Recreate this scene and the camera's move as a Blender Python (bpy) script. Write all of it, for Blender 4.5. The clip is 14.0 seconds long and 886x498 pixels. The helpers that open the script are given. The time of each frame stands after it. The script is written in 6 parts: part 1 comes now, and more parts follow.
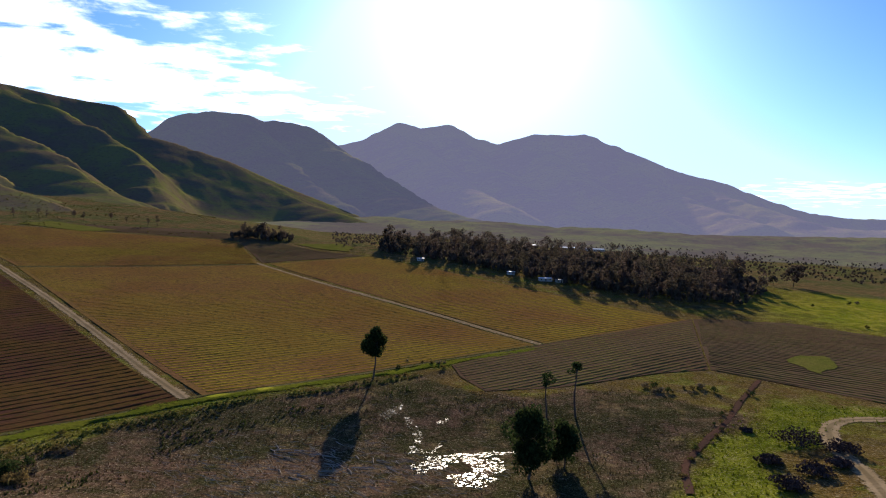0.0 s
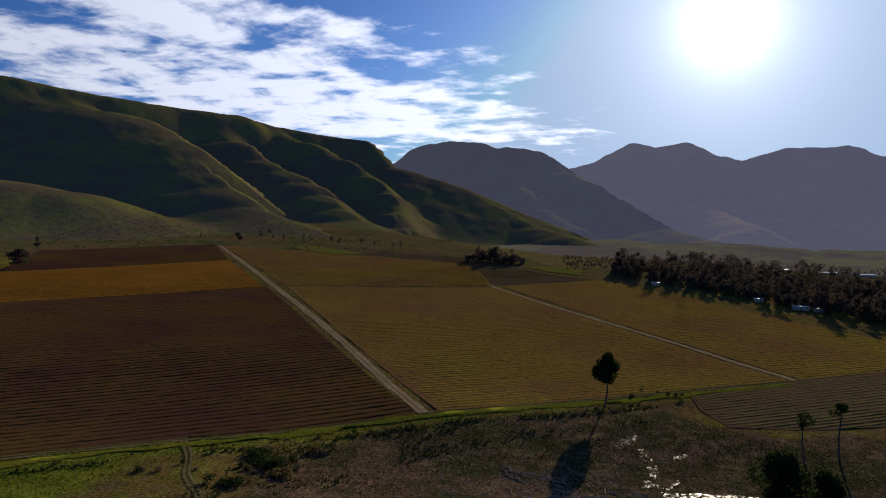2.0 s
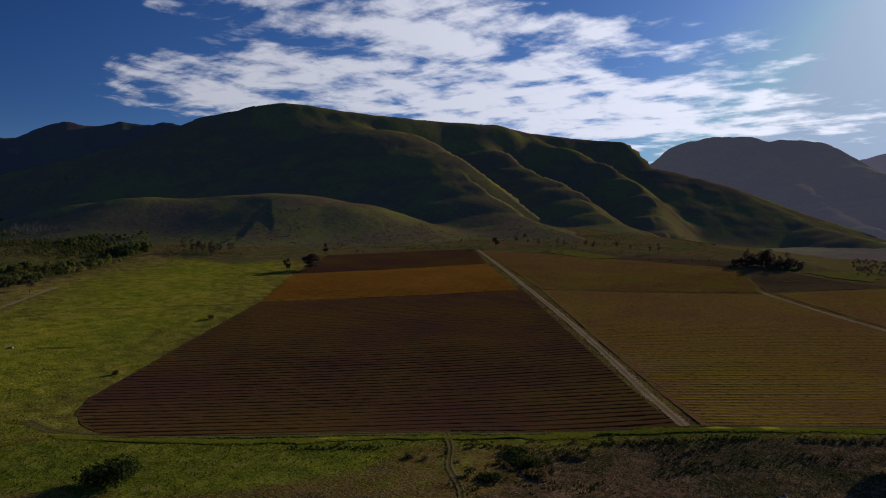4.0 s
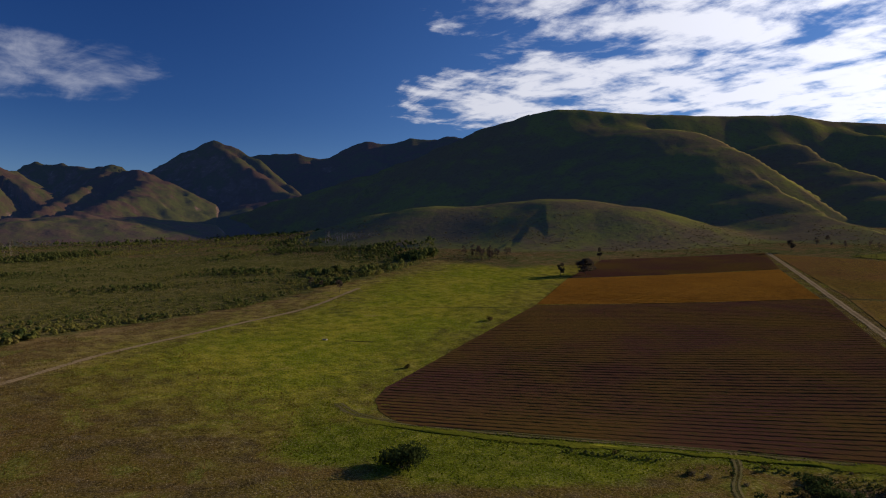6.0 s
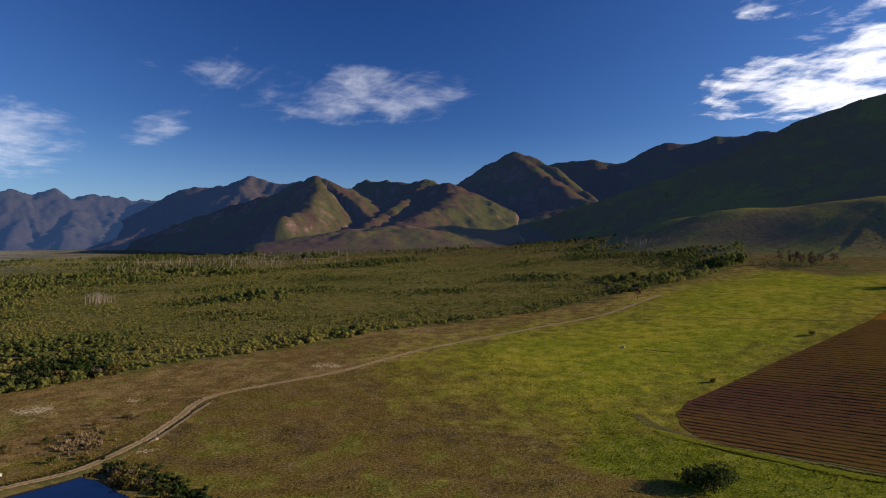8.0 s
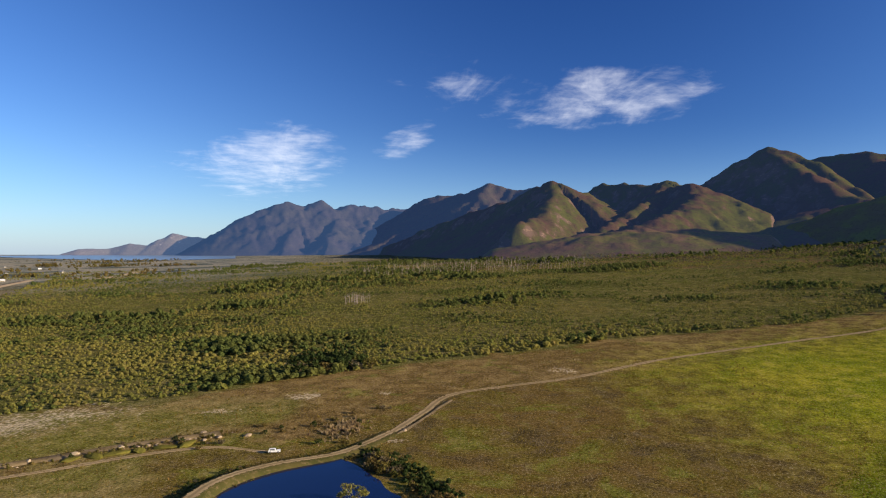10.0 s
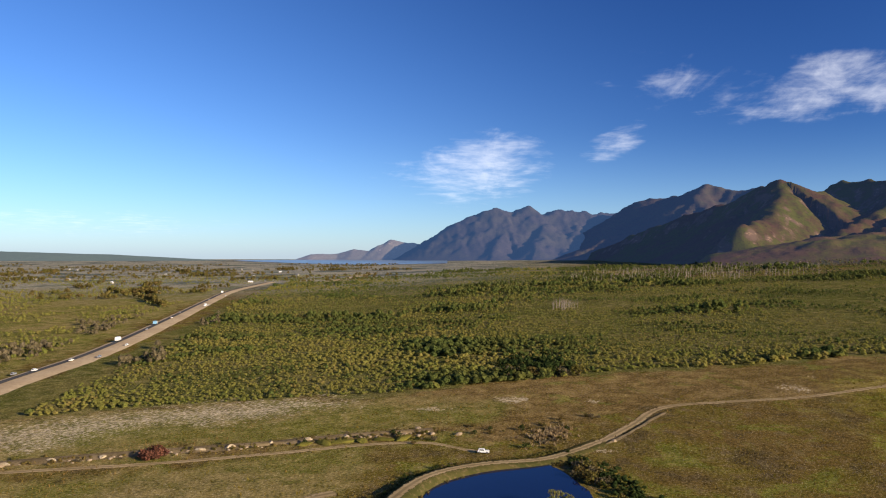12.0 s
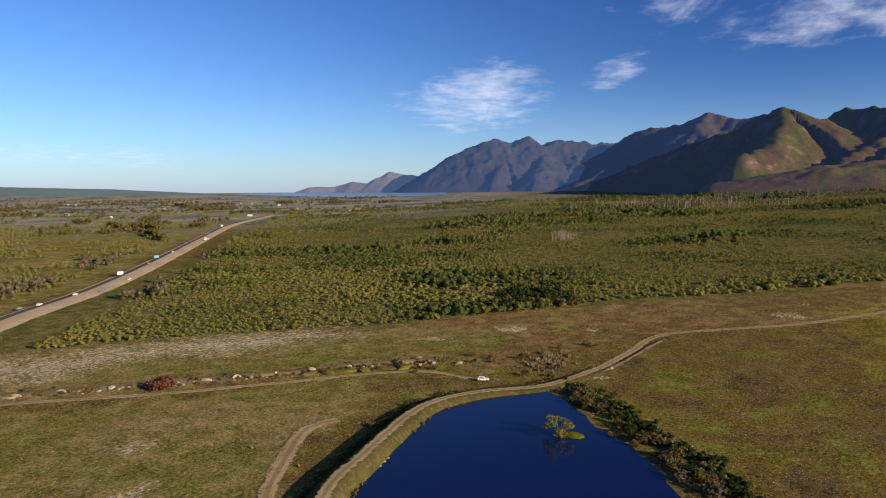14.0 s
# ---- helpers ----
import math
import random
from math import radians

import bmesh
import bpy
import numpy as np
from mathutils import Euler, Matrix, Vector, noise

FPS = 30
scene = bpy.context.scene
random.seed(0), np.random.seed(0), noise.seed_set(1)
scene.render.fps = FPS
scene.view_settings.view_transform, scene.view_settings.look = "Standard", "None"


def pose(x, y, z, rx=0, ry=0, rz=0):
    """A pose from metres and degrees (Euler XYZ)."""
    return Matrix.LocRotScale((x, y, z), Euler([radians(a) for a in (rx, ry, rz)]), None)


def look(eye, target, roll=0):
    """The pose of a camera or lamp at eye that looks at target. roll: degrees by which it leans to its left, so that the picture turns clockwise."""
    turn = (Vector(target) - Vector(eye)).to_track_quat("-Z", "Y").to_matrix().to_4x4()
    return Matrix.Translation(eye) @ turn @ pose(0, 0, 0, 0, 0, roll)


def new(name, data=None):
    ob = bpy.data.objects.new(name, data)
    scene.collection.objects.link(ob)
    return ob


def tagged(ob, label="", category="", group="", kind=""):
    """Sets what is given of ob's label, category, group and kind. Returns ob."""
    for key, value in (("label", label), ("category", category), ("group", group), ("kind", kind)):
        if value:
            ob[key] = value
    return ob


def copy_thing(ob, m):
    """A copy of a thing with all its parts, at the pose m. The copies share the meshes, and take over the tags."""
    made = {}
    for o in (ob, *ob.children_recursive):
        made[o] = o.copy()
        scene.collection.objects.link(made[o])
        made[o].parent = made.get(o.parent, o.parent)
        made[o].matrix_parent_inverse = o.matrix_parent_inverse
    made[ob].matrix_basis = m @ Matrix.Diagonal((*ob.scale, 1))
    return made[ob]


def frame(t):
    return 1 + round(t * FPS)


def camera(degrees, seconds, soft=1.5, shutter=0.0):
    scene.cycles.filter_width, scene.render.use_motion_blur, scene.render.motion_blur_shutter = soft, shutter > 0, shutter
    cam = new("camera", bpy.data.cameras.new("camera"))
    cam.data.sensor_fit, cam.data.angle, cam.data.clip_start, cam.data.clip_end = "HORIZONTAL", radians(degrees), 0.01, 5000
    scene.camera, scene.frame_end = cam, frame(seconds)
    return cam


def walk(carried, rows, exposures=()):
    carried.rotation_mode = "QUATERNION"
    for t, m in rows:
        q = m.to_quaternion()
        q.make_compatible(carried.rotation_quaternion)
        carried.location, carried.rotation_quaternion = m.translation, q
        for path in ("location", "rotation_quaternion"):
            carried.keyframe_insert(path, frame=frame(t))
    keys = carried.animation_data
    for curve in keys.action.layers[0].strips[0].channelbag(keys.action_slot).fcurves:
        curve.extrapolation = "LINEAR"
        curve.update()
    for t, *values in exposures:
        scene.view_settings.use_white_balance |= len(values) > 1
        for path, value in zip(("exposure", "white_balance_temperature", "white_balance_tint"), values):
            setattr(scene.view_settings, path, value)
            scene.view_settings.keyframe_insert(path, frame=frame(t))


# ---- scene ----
import itertools
from mathutils.geometry import delaunay_2d_cdt

EYE = 70.0          # height of the drone over the plain
cam = camera(64.65, 14.0, soft=1.1)
PATH = [
    (0.0, pose(0, 0, 70, 88.40, -1.50, -0.02)),
    (0.5, pose(0, 0, 70, 92.00, -1.18, 3.44)),
    (1.0, pose(0, 0, 70, 92.00, -1.25, 11.18)),
    (1.5, pose(0, 0, 70, 90.78, -1.22, 16.43)),
    (2.0, pose(0, 0, 70, 89.84, -1.34, 18.71)),
    (2.5, pose(0, 0, 70, 89.88, -1.10, 20.47)),
    (3.0, pose(0, 0, 70, 89.85, -1.07, 27.38)),
    (3.2, pose(0, 0, 70, 89.82, -1.08, 30.00)),
    (5.3, pose(0, 0, 70, 89.78, -0.78, 53.48)),
    (5.5, pose(0, 0, 70, 89.79, -0.77, 55.77)),
    (6.0, pose(0, 0, 70, 89.80, -0.66, 61.42)),
    (6.5, pose(0, 0, 70, 89.85, -0.56, 66.81)),
    (7.0, pose(0, 0, 70, 89.93, -0.45, 72.80)),
    (7.5, pose(0, 0, 70, 89.98, -0.42, 78.71)),
    (8.0, pose(0, 0, 70, 90.07, -0.38, 85.36)),
    (8.5, pose(0, 0, 70, 90.14, -0.37, 91.26)),
    (8.7, pose(0, 0, 70, 90.18, -0.36, 93.56)),
    (10.8, pose(0, 0, 70, 90.46, -0.34, 110.74)),
    (11.0, pose(0, 0, 70, 90.50, -0.35, 112.67)),
    (11.5, pose(0, 0, 70, 90.60, -0.35, 118.36)),
    (12.0, pose(0, 0, 70, 90.66, -0.40, 121.35)),
    (12.5, pose(0, 0, 70, 90.20, -0.25, 121.32)),
    (13.0, pose(0, 0, 70, 86.78, -0.12, 121.32)),
    (13.5, pose(0, 0, 70, 85.97, 0.02, 121.29)),
    (14.0, pose(0, 0, 70, 85.10, 0.09, 121.28)),
]
EXPOSURE = [(0.0, 0.65, 5750, 13), (0.5, 0.4, 5800, 13), (1.5, -0.03, 5850, 13), (3.0, -0.68, 5900, 14), (5.5, -0.28, 6150, 13), (7.0, 0.18, 6300, 13), (8.5, 0.55, 6400, 12), (11.0, 0.95, 6500, 10), (14.0, 0.7, 6400, 12)]
walk(cam, PATH, EXPOSURE)

# ---------------------------------------------------------------- light
SUN_AZ, SUN_EL = -3.0, 17.0       # degrees: azimuth leftwards from +y, elevation


def direction(az, el):
    a, e = radians(az), radians(el)
    return Vector((-math.sin(a) * math.cos(e), math.cos(a) * math.cos(e), math.sin(e)))


class Nodes:
    """Short hand for building node trees."""

    def __init__(self, tree, fresh=True):
        self.tree = tree
        if fresh:
            tree.nodes.clear()

    def add(self, kind, **sets):
        n = self.tree.nodes.new(kind)
        for k, v in sets.items():
            setattr(n, k, v)
        return n

    def put(self, socket, value):
        if isinstance(value, bpy.types.NodeSocket):
            self.tree.links.new(value, socket)
        else:
            socket.default_value = value

    def math(self, op, a, b=0.0, c=0.0, clamp=False):
        n = self.add("ShaderNodeMath", operation=op, use_clamp=clamp)
        for i, v in enumerate((a, b, c)):
            self.put(n.inputs[i], v)
        return n.outputs[0]

    def ramp(self, value, low, high):
        n = self.add("ShaderNodeMapRange", interpolation_type="SMOOTHSTEP")
        for i, v in enumerate((value, low, high, 0.0, 1.0)):
            self.put(n.inputs[i], v)
        return n.outputs[0]

    def mix(self, factor, a, b, blend="MIX"):
        n = self.add("ShaderNodeMix", data_type="RGBA", blend_type=blend)
        self.put(n.inputs[0], factor)
        for i, v in ((6, a), (7, b)):
            self.put(n.inputs[i], (*v, 1.0) if isinstance(v, tuple) and len(v) == 3 else v)
        return n.outputs[2]

    def noise(self, vector, scale, detail=5.0, rough=0.55, warp=0.0):
        n = self.add("ShaderNodeTexNoise")
        self.put(n.inputs["Vector"], vector)
        n.inputs["Scale"].default_value, n.inputs["Detail"].default_value = scale, detail
        n.inputs["Roughness"].default_value, n.inputs["Distortion"].default_value = rough, warp
        return n.outputs["Fac"]

    def stretch(self, vector, scale):
        n = self.add("ShaderNodeVectorMath", operation="MULTIPLY")
        self.put(n.inputs[0], vector)
        n.inputs[1].default_value = scale
        return n.outputs[0]


world = bpy.data.worlds.new("sky")
scene.world = world
world.use_nodes = True
W = Nodes(world.node_tree)
sky = W.add("ShaderNodeTexSky", sky_type="NISHITA", sun_disc=False, sun_elevation=radians(SUN_EL), sun_rotation=radians(-SUN_AZ),
            altitude=100.0, air_density=1.0, dust_density=0.6, ozone_density=3.0)
ray = W.add("ShaderNodeTexCoord").outputs["Generated"]
axes = W.add("ShaderNodeSeparateXYZ")
W.put(axes.inputs[0], ray)
sx, sy, sz = axes.outputs
azim = W.math("MULTIPLY", W.math("ARCTAN2", W.math("MULTIPLY", sx, -1.0), sy), 57.2958)
elev = W.math("MULTIPLY", W.math("ARCSINE", sz), 57.2958)
# the cloud layer: the view ray carried up to a flat sheet
height = W.math("MAXIMUM", W.math("ADD", sz, 0.05), 0.03)
flat = W.add("ShaderNodeCombineXYZ")
W.put(flat.inputs[0], W.math("DIVIDE", sx, height))
W.put(flat.inputs[1], W.math("DIVIDE", sy, height))


def cloud_bank(az, el, wide, high, tilt):
    """1 in the middle of an ellipse of sky, 0 at its edge and beyond; tilt: degrees of elevation gained per degree of azimuth."""
    dx = W.math("SUBTRACT", azim, az)
    dy = W.math("SUBTRACT", W.math("SUBTRACT", elev, el), W.math("MULTIPLY", dx, tilt))
    q = W.math("ADD", W.math("POWER", W.math("ABSOLUTE", W.math("DIVIDE", dx, wide)), 2.0), W.math("POWER", W.math("ABSOLUTE", W.math("DIVIDE", dy, high)), 2.0))
    return W.math("SUBTRACT", 1.0, q, clamp=True)


puffs = W.noise(flat.outputs[0], 3.4, 11.0, 0.6, 0.2)
streaks = W.noise(W.stretch(flat.outputs[0], (1.0, 2.6, 1.0)), 1.1, 8.0, 0.6, 0.8)
angles = W.add("ShaderNodeCombineXYZ")
W.put(angles.inputs[0], azim)
W.put(angles.inputs[1], W.math("ADD", W.math("MULTIPLY", elev, 1.7), W.math("MULTIPLY", azim, 0.25)))
veils = W.noise(angles.outputs[0], 0.2, 8.0, 0.62, 1.2)


def cloud_field(banks, low, high, most, texture):
    cover = None
    for az, el, wide, tall, tilt, share in banks:
        one = W.math("MULTIPLY", W.math("POWER", cloud_bank(az, el, wide, tall, tilt), 0.6), share)
        cover = one if cover is None else W.math("MAXIMUM", cover, one)
    thick = W.math("ADD", W.math("MULTIPLY", cover, 0.62), texture)
    return W.math("MULTIPLY", W.math("MULTIPLY", W.ramp(thick, low, high), W.ramp(cover, 0.0, 0.4)), most)


# bank at elevation 46 lies out of view overhead, added to brighten the shade
puffy = cloud_field(((34, 11.3, 33, 4.6, 0.07, 1.06), (40, 17.2, 33, 3.6, 0.09, 0.95), (52, 24, 32, 6.0, 0.1, 0.85), (45, 46, 60, 20, 0.0, 0.62), (57, 11.9, 11, 3.0, 0.0, 1.05), (-29, 3.3, 9, 1.4, -0.01, 0.7)), 1.33, 1.66, 1.0, W.math("ADD", W.math("MULTIPLY", puffs, 1.3), W.math("MULTIPLY", streaks, 0.7)))
wispy = cloud_field(((92, 12.3, 11, 2.8, -0.06, 1.0), (103, 13.4, 9, 2.6, 0.1, 0.5), (107.5, 9.1, 3.2, 1.6, -0.35, 0.85), (118.2, 7.2, 6.4, 3.5, -0.1, 1.1), (125, 7.0, 9, 1.6, 0.05, 0.5), (147, 2.3, 12, 1.4, 0.0, 0.6)), 1.27, 2.1, 0.58, W.math("ADD", W.math("MULTIPLY", veils, 0.9), W.math("MULTIPLY", puffs, 1.1)))
cloud = W.math("MAXIMUM", puffy, wispy)
# brightness of the sky round the sun
toward = W.add("ShaderNodeVectorMath", operation="DOT_PRODUCT")
W.put(toward.inputs[0], ray)
toward.inputs[1].default_value = direction(SUN_AZ, SUN_EL)
near = W.math("MAXIMUM", toward.outputs["Value"], 0.0)
halo = W.math("ADD", W.math("ADD", W.math("MULTIPLY", W.math("POWER", near, 700.0), 12.0), W.math("MULTIPLY", W.math("POWER", near, 110.0), 6.0)), W.math("MULTIPLY", W.math("POWER", near, 26.0), 1.5))
glow = W.add("ShaderNodeCombineXYZ")
for i, k in enumerate((1.0, 0.97, 0.92)):
    W.put(glow.inputs[i], W.math("MULTIPLY", halo, k))
deep = W.add("ShaderNodeGamma")
W.put(deep.inputs[0], sky.outputs[0])
deep.inputs[1].default_value = 1.25
low = W.math("POWER", 2.718, W.math("MULTIPLY", W.math("MAXIMUM", elev, 0.0), -0.22))
pale = W.add("ShaderNodeCombineXYZ")
for i, k in enumerate((1.9, 2.0, 2.6)):
    W.put(pale.inputs[i], W.math("MULTIPLY", low, k))
glow_sum = W.add("ShaderNodeVectorMath", operation="ADD")
W.put(glow_sum.inputs[0], glow.outputs[0])
W.put(glow_sum.inputs[1], pale.outputs[0])
glow = glow_sum
# the polarised band of the sky, a right angle from the sun, is the deepest blue
aside = W.math("SUBTRACT", 1.0, W.math("POWER", W.math("ABSOLUTE", toward.outputs["Value"]), 2.0))
dim = W.math("MULTIPLY", W.math("POWER", aside, 3.0), W.ramp(elev, 0.0, 11.0))
deepest = W.add("ShaderNodeCombineXYZ")
for i, k in enumerate((0.6, 0.46, 0.3)):
    W.put(deepest.inputs[i], W.math("SUBTRACT", 1.0, W.math("MULTIPLY", dim, k)))
capped = W.add("ShaderNodeVectorMath", operation="MINIMUM")
W.put(capped.inputs[0], W.mix(1.0, deep.outputs[0], (0.36, 0.5, 0.72), "MULTIPLY"))
capped.inputs[1].default_value = (5.6, 7.3, 9.4)
clear = W.mix(1.0, capped.outputs[0], glow.outputs[0], "ADD")
clear = W.mix(1.0, clear, deepest.outputs[0], "MULTIPLY")
bright = W.math("ADD", 9.0, W.math("MULTIPLY", W.math("POWER", near, 3.0), 10.0))
white = W.add("ShaderNodeCombineXYZ")
for i, k in enumerate((1.0, 1.0, 1.04)):
    W.put(white.inputs[i], W.math("MULTIPLY", bright, k))
back = W.add("ShaderNodeBackground")
W.put(back.inputs["Color"], W.mix(W.math("MULTIPLY", cloud, 0.9), clear, white.outputs[0]))
back.inputs["Strength"].default_value = 0.08
W.put(W.add("ShaderNodeOutputWorld").inputs[0], back.outputs[0])

sun = new("sun", bpy.data.lights.new("sun", "SUN"))
sun.data.energy, sun.data.angle, sun.data.color = 4.6, radians(0.6), (1.0, 0.82, 0.57)
sun.matrix_world = look(direction(SUN_AZ, SUN_EL) * 1000, (0, 0, 0))


# ---------------------------------------------------------------- materials
def material(name, colours, scales=(0.05, 0.8), rough=0.9, bump=0.3, bump_scale=1.0, island=0.0, stretch=None, spec=0.0, leafy=False):
    """Three base colours mixed by two scales of noise, with relief; island: brightness spread from leaf to leaf."""
    m = bpy.data.materials.new(name)
    m.use_nodes = True
    N = Nodes(m.node_tree)
    place = N.add("ShaderNodeNewGeometry").outputs["Position"]
    if stretch:
        place = N.stretch(place, stretch)
    a = N.noise(place, scales[0], 4.0)
    b = N.noise(place, scales[1], 6.0, 0.65)
    col = N.mix(N.ramp(a, 0.36, 0.64), colours[0], colours[1])
    col = N.mix(N.ramp(b, 0.48, 0.72), col, colours[2])
    if island:
        spread = N.math("ADD", N.math("MULTIPLY", N.add("ShaderNodeNewGeometry").outputs["Random Per Island"], island), 1.0 - island * 0.5)
        shade = N.add("ShaderNodeCombineXYZ")
        for i in range(3):
            N.put(shade.inputs[i], spread)
        col = N.mix(1.0, col, shade.outputs[0], "MULTIPLY")
    skin = N.add("ShaderNodeBsdfPrincipled")
    N.put(skin.inputs["Base Color"], col)
    skin.inputs["Roughness"].default_value = rough
    skin.inputs["Specular IOR Level"].default_value = spec
    if bump:
        relief = N.add("ShaderNodeBump")
        relief.inputs["Strength"].default_value, relief.inputs["Distance"].default_value = bump, bump_scale
        N.put(relief.inputs["Height"], b)
        N.put(skin.inputs["Normal"], relief.outputs[0])
    out = skin.outputs[0]
    if leafy:  # light comes through thin leaves
        thin, both = N.add("ShaderNodeBsdfTranslucent"), N.add("ShaderNodeMixShader")
        N.put(thin.inputs["Color"], col)
        both.inputs[0].default_value = 0.4
        N.put(both.inputs[1], out)
        N.put(both.inputs[2], thin.outputs[0])
        out = both.outputs[0]
    N.put(N.add("ShaderNodeOutputMaterial").inputs[0], out)
    return m


def plain(name, colour, rough=0.6, metal=0.0, spec=0.4):
    return material(name, (colour, tuple(c * 0.88 for c in colour), tuple(c * 0.8 for c in colour)), (0.7, 6.0), rough, 0.0, spec=spec)


def track_material(name, colours, rut=0.0):
    """Worn earth that breaks up into the grass at its edges; rut: how much grass keeps the middle."""
    m = material(name, colours, (0.06, 0.7))
    N = Nodes(m.node_tree, False)
    end = next(n for n in N.tree.nodes if n.type == "OUTPUT_MATERIAL")
    solid = end.inputs[0].links[0].from_socket
    across = N.math("ABSOLUTE", N.add("ShaderNodeAttribute", attribute_name="across").outputs["Fac"])
    place = N.add("ShaderNodeNewGeometry").outputs["Position"]
    worn = N.math("ADD", N.math("SUBTRACT", 1.0, across), N.math("MULTIPLY", N.math("SUBTRACT", N.noise(place, 0.55, 5.0, 0.7), 0.5), 1.5))
    keep = N.ramp(worn, 0.15, 0.4)
    if rut:
        middle = N.math("MULTIPLY", N.ramp(across, 0.34, 0.12), rut)
        keep = N.math("MULTIPLY", keep, N.math("SUBTRACT", 1.0, middle))
    gone, both = N.add("ShaderNodeBsdfTransparent"), N.add("ShaderNodeMixShader")
    N.put(both.inputs[0], keep)
    N.put(both.inputs[1], gone.outputs[0])
    N.put(both.inputs[2], solid)
    N.put(end.inputs[0], both.outputs[0])
    return m


def water_material(name, colour, rough, ripple, broken=False):
    m = bpy.data.materials.new(name)
    m.use_nodes = True
    N = Nodes(m.node_tree)
    place = N.add("ShaderNodeNewGeometry").outputs["Position"]
    skin = N.add("ShaderNodeBsdfPrincipled")
    skin.inputs["Base Color"].default_value = (*colour, 1)
    skin.inputs["Roughness"].default_value, skin.inputs["IOR"].default_value = rough, 1.33
    relief = N.add("ShaderNodeBump")
    relief.inputs["Strength"].default_value, relief.inputs["Distance"].default_value = ripple, 0.1
    N.put(relief.inputs["Height"], N.noise(place, 0.8, 4.0))
    N.put(skin.inputs["Normal"], relief.outputs[0])
    out = skin.outputs[0]
    if broken:  # sedge stands through shallow water
        both = N.add("ShaderNodeMixShader")
        N.put(both.inputs[0], N.ramp(N.noise(place, 0.6, 8.0, 0.85), 0.55, 0.58))
        N.put(both.inputs[1], N.add("ShaderNodeBsdfTransparent").outputs[0])
        N.put(both.inputs[2], out)
        out = both.outputs[0]
    N.put(N.add("ShaderNodeOutputMaterial").inputs[0], out)
    return m


def ground_material():
    """Veld: each kind of cover is mixed in by the extent stored on the sheet, broken up by noise; distance is painted
    haze.
    """
    m = bpy.data.materials.new("veld")
    m.use_nodes = True
    N = Nodes(m.node_tree)
    place = N.add("ShaderNodeNewGeometry").outputs["Position"]
    patch = N.noise(place, 0.018, 5.0, 0.6)
    mid = N.noise(place, 0.12, 5.0, 0.65)
    fine = N.noise(place, 0.9, 6.0, 0.7)
    blotch = N.noise(place, 0.045, 6.0, 0.7, 0.6)
    col = N.mix(N.ramp(patch, 0.42, 0.58), (0.158, 0.103, 0.028), (0.148, 0.112, 0.023))
    col = N.mix(N.ramp(mid, 0.5, 0.66), col, (0.12, 0.08, 0.035))
    col = N.mix(N.math("MULTIPLY", N.ramp(blotch, 0.5, 0.62), 0.8), col, (0.148, 0.135, 0.017))
    col = N.mix(N.math("MULTIPLY", N.ramp(blotch, 0.48, 0.38), 0.75), col, (0.085, 0.062, 0.028))

    def cover(name, a, b, soft=0.25, patchy=0.0):
        value = N.add("ShaderNodeAttribute", attribute_name=name).outputs["Fac"]
        edge = N.math("ADD", value, N.math("MULTIPLY", N.math("SUBTRACT", mid, 0.5), 1.1))
        if patchy:
            edge = N.math("ADD", edge, N.math("MULTIPLY", N.math("SUBTRACT", blotch, 0.5), patchy))
        return N.mix(N.ramp(edge, 0.5 - soft, 0.5 + soft), col, N.mix(N.ramp(N.math("ADD", N.math("MULTIPLY", patch, 0.5), N.math("MULTIPLY", mid, 0.5)), 0.42, 0.6), a, b))

    col = cover("heath", (0.165, 0.108, 0.036), (0.235, 0.158, 0.062))
    col = N.mix(N.math("MULTIPLY", N.ramp(blotch, 0.56, 0.64), 0.65), col, (0.14, 0.15, 0.025))
    col = cover("marsh", (0.06, 0.058, 0.02), (0.13, 0.078, 0.048))
    col = cover("meadow", (0.2, 0.23, 0.01), (0.3, 0.27, 0.02), 0.5, 0.9)
    col = cover("lush", (0.115, 0.145, 0.009), (0.165, 0.175, 0.012), 0.3, 0.6)
    col = cover("woodland", (0.1, 0.102, 0.022), (0.155, 0.13, 0.038), 0.25, 0.8)
    col = cover("pasture", (0.165, 0.155, 0.03), (0.25, 0.19, 0.07), 0.35, 1.8)
    value = N.add("ShaderNodeAttribute", attribute_name="bare").outputs["Fac"]
    litter = N.noise(N.stretch(place, (1.0, 1.6, 1.0)), 0.45, 7.0, 0.75)
    col = N.mix(N.ramp(N.math("ADD", N.math("MULTIPLY", value, 0.4), N.math("MULTIPLY", litter, 1.15)), 0.8, 0.92), col, (0.52, 0.42, 0.28))
    col = cover("scrub", (0.095, 0.105, 0.028), (0.165, 0.105, 0.042), 0.4, 0.8)
    # haze painted into the far plain: paler, greyer colours with distance
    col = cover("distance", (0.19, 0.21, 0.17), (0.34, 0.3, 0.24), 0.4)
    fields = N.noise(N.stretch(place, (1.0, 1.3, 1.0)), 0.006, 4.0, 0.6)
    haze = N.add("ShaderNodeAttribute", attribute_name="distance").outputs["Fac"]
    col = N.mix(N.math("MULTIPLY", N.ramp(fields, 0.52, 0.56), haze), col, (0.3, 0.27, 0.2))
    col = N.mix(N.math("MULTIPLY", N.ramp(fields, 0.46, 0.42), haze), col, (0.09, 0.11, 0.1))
    flecks = N.noise(N.stretch(place, (1.0, 1.5, 1.0)), 1.5, 5.0, 0.7)
    col = N.mix(N.math("MULTIPLY", N.ramp(flecks, 0.56, 0.63), 0.7), col, (0.42, 0.35, 0.22))
    tone = N.add("ShaderNodeCombineXYZ")
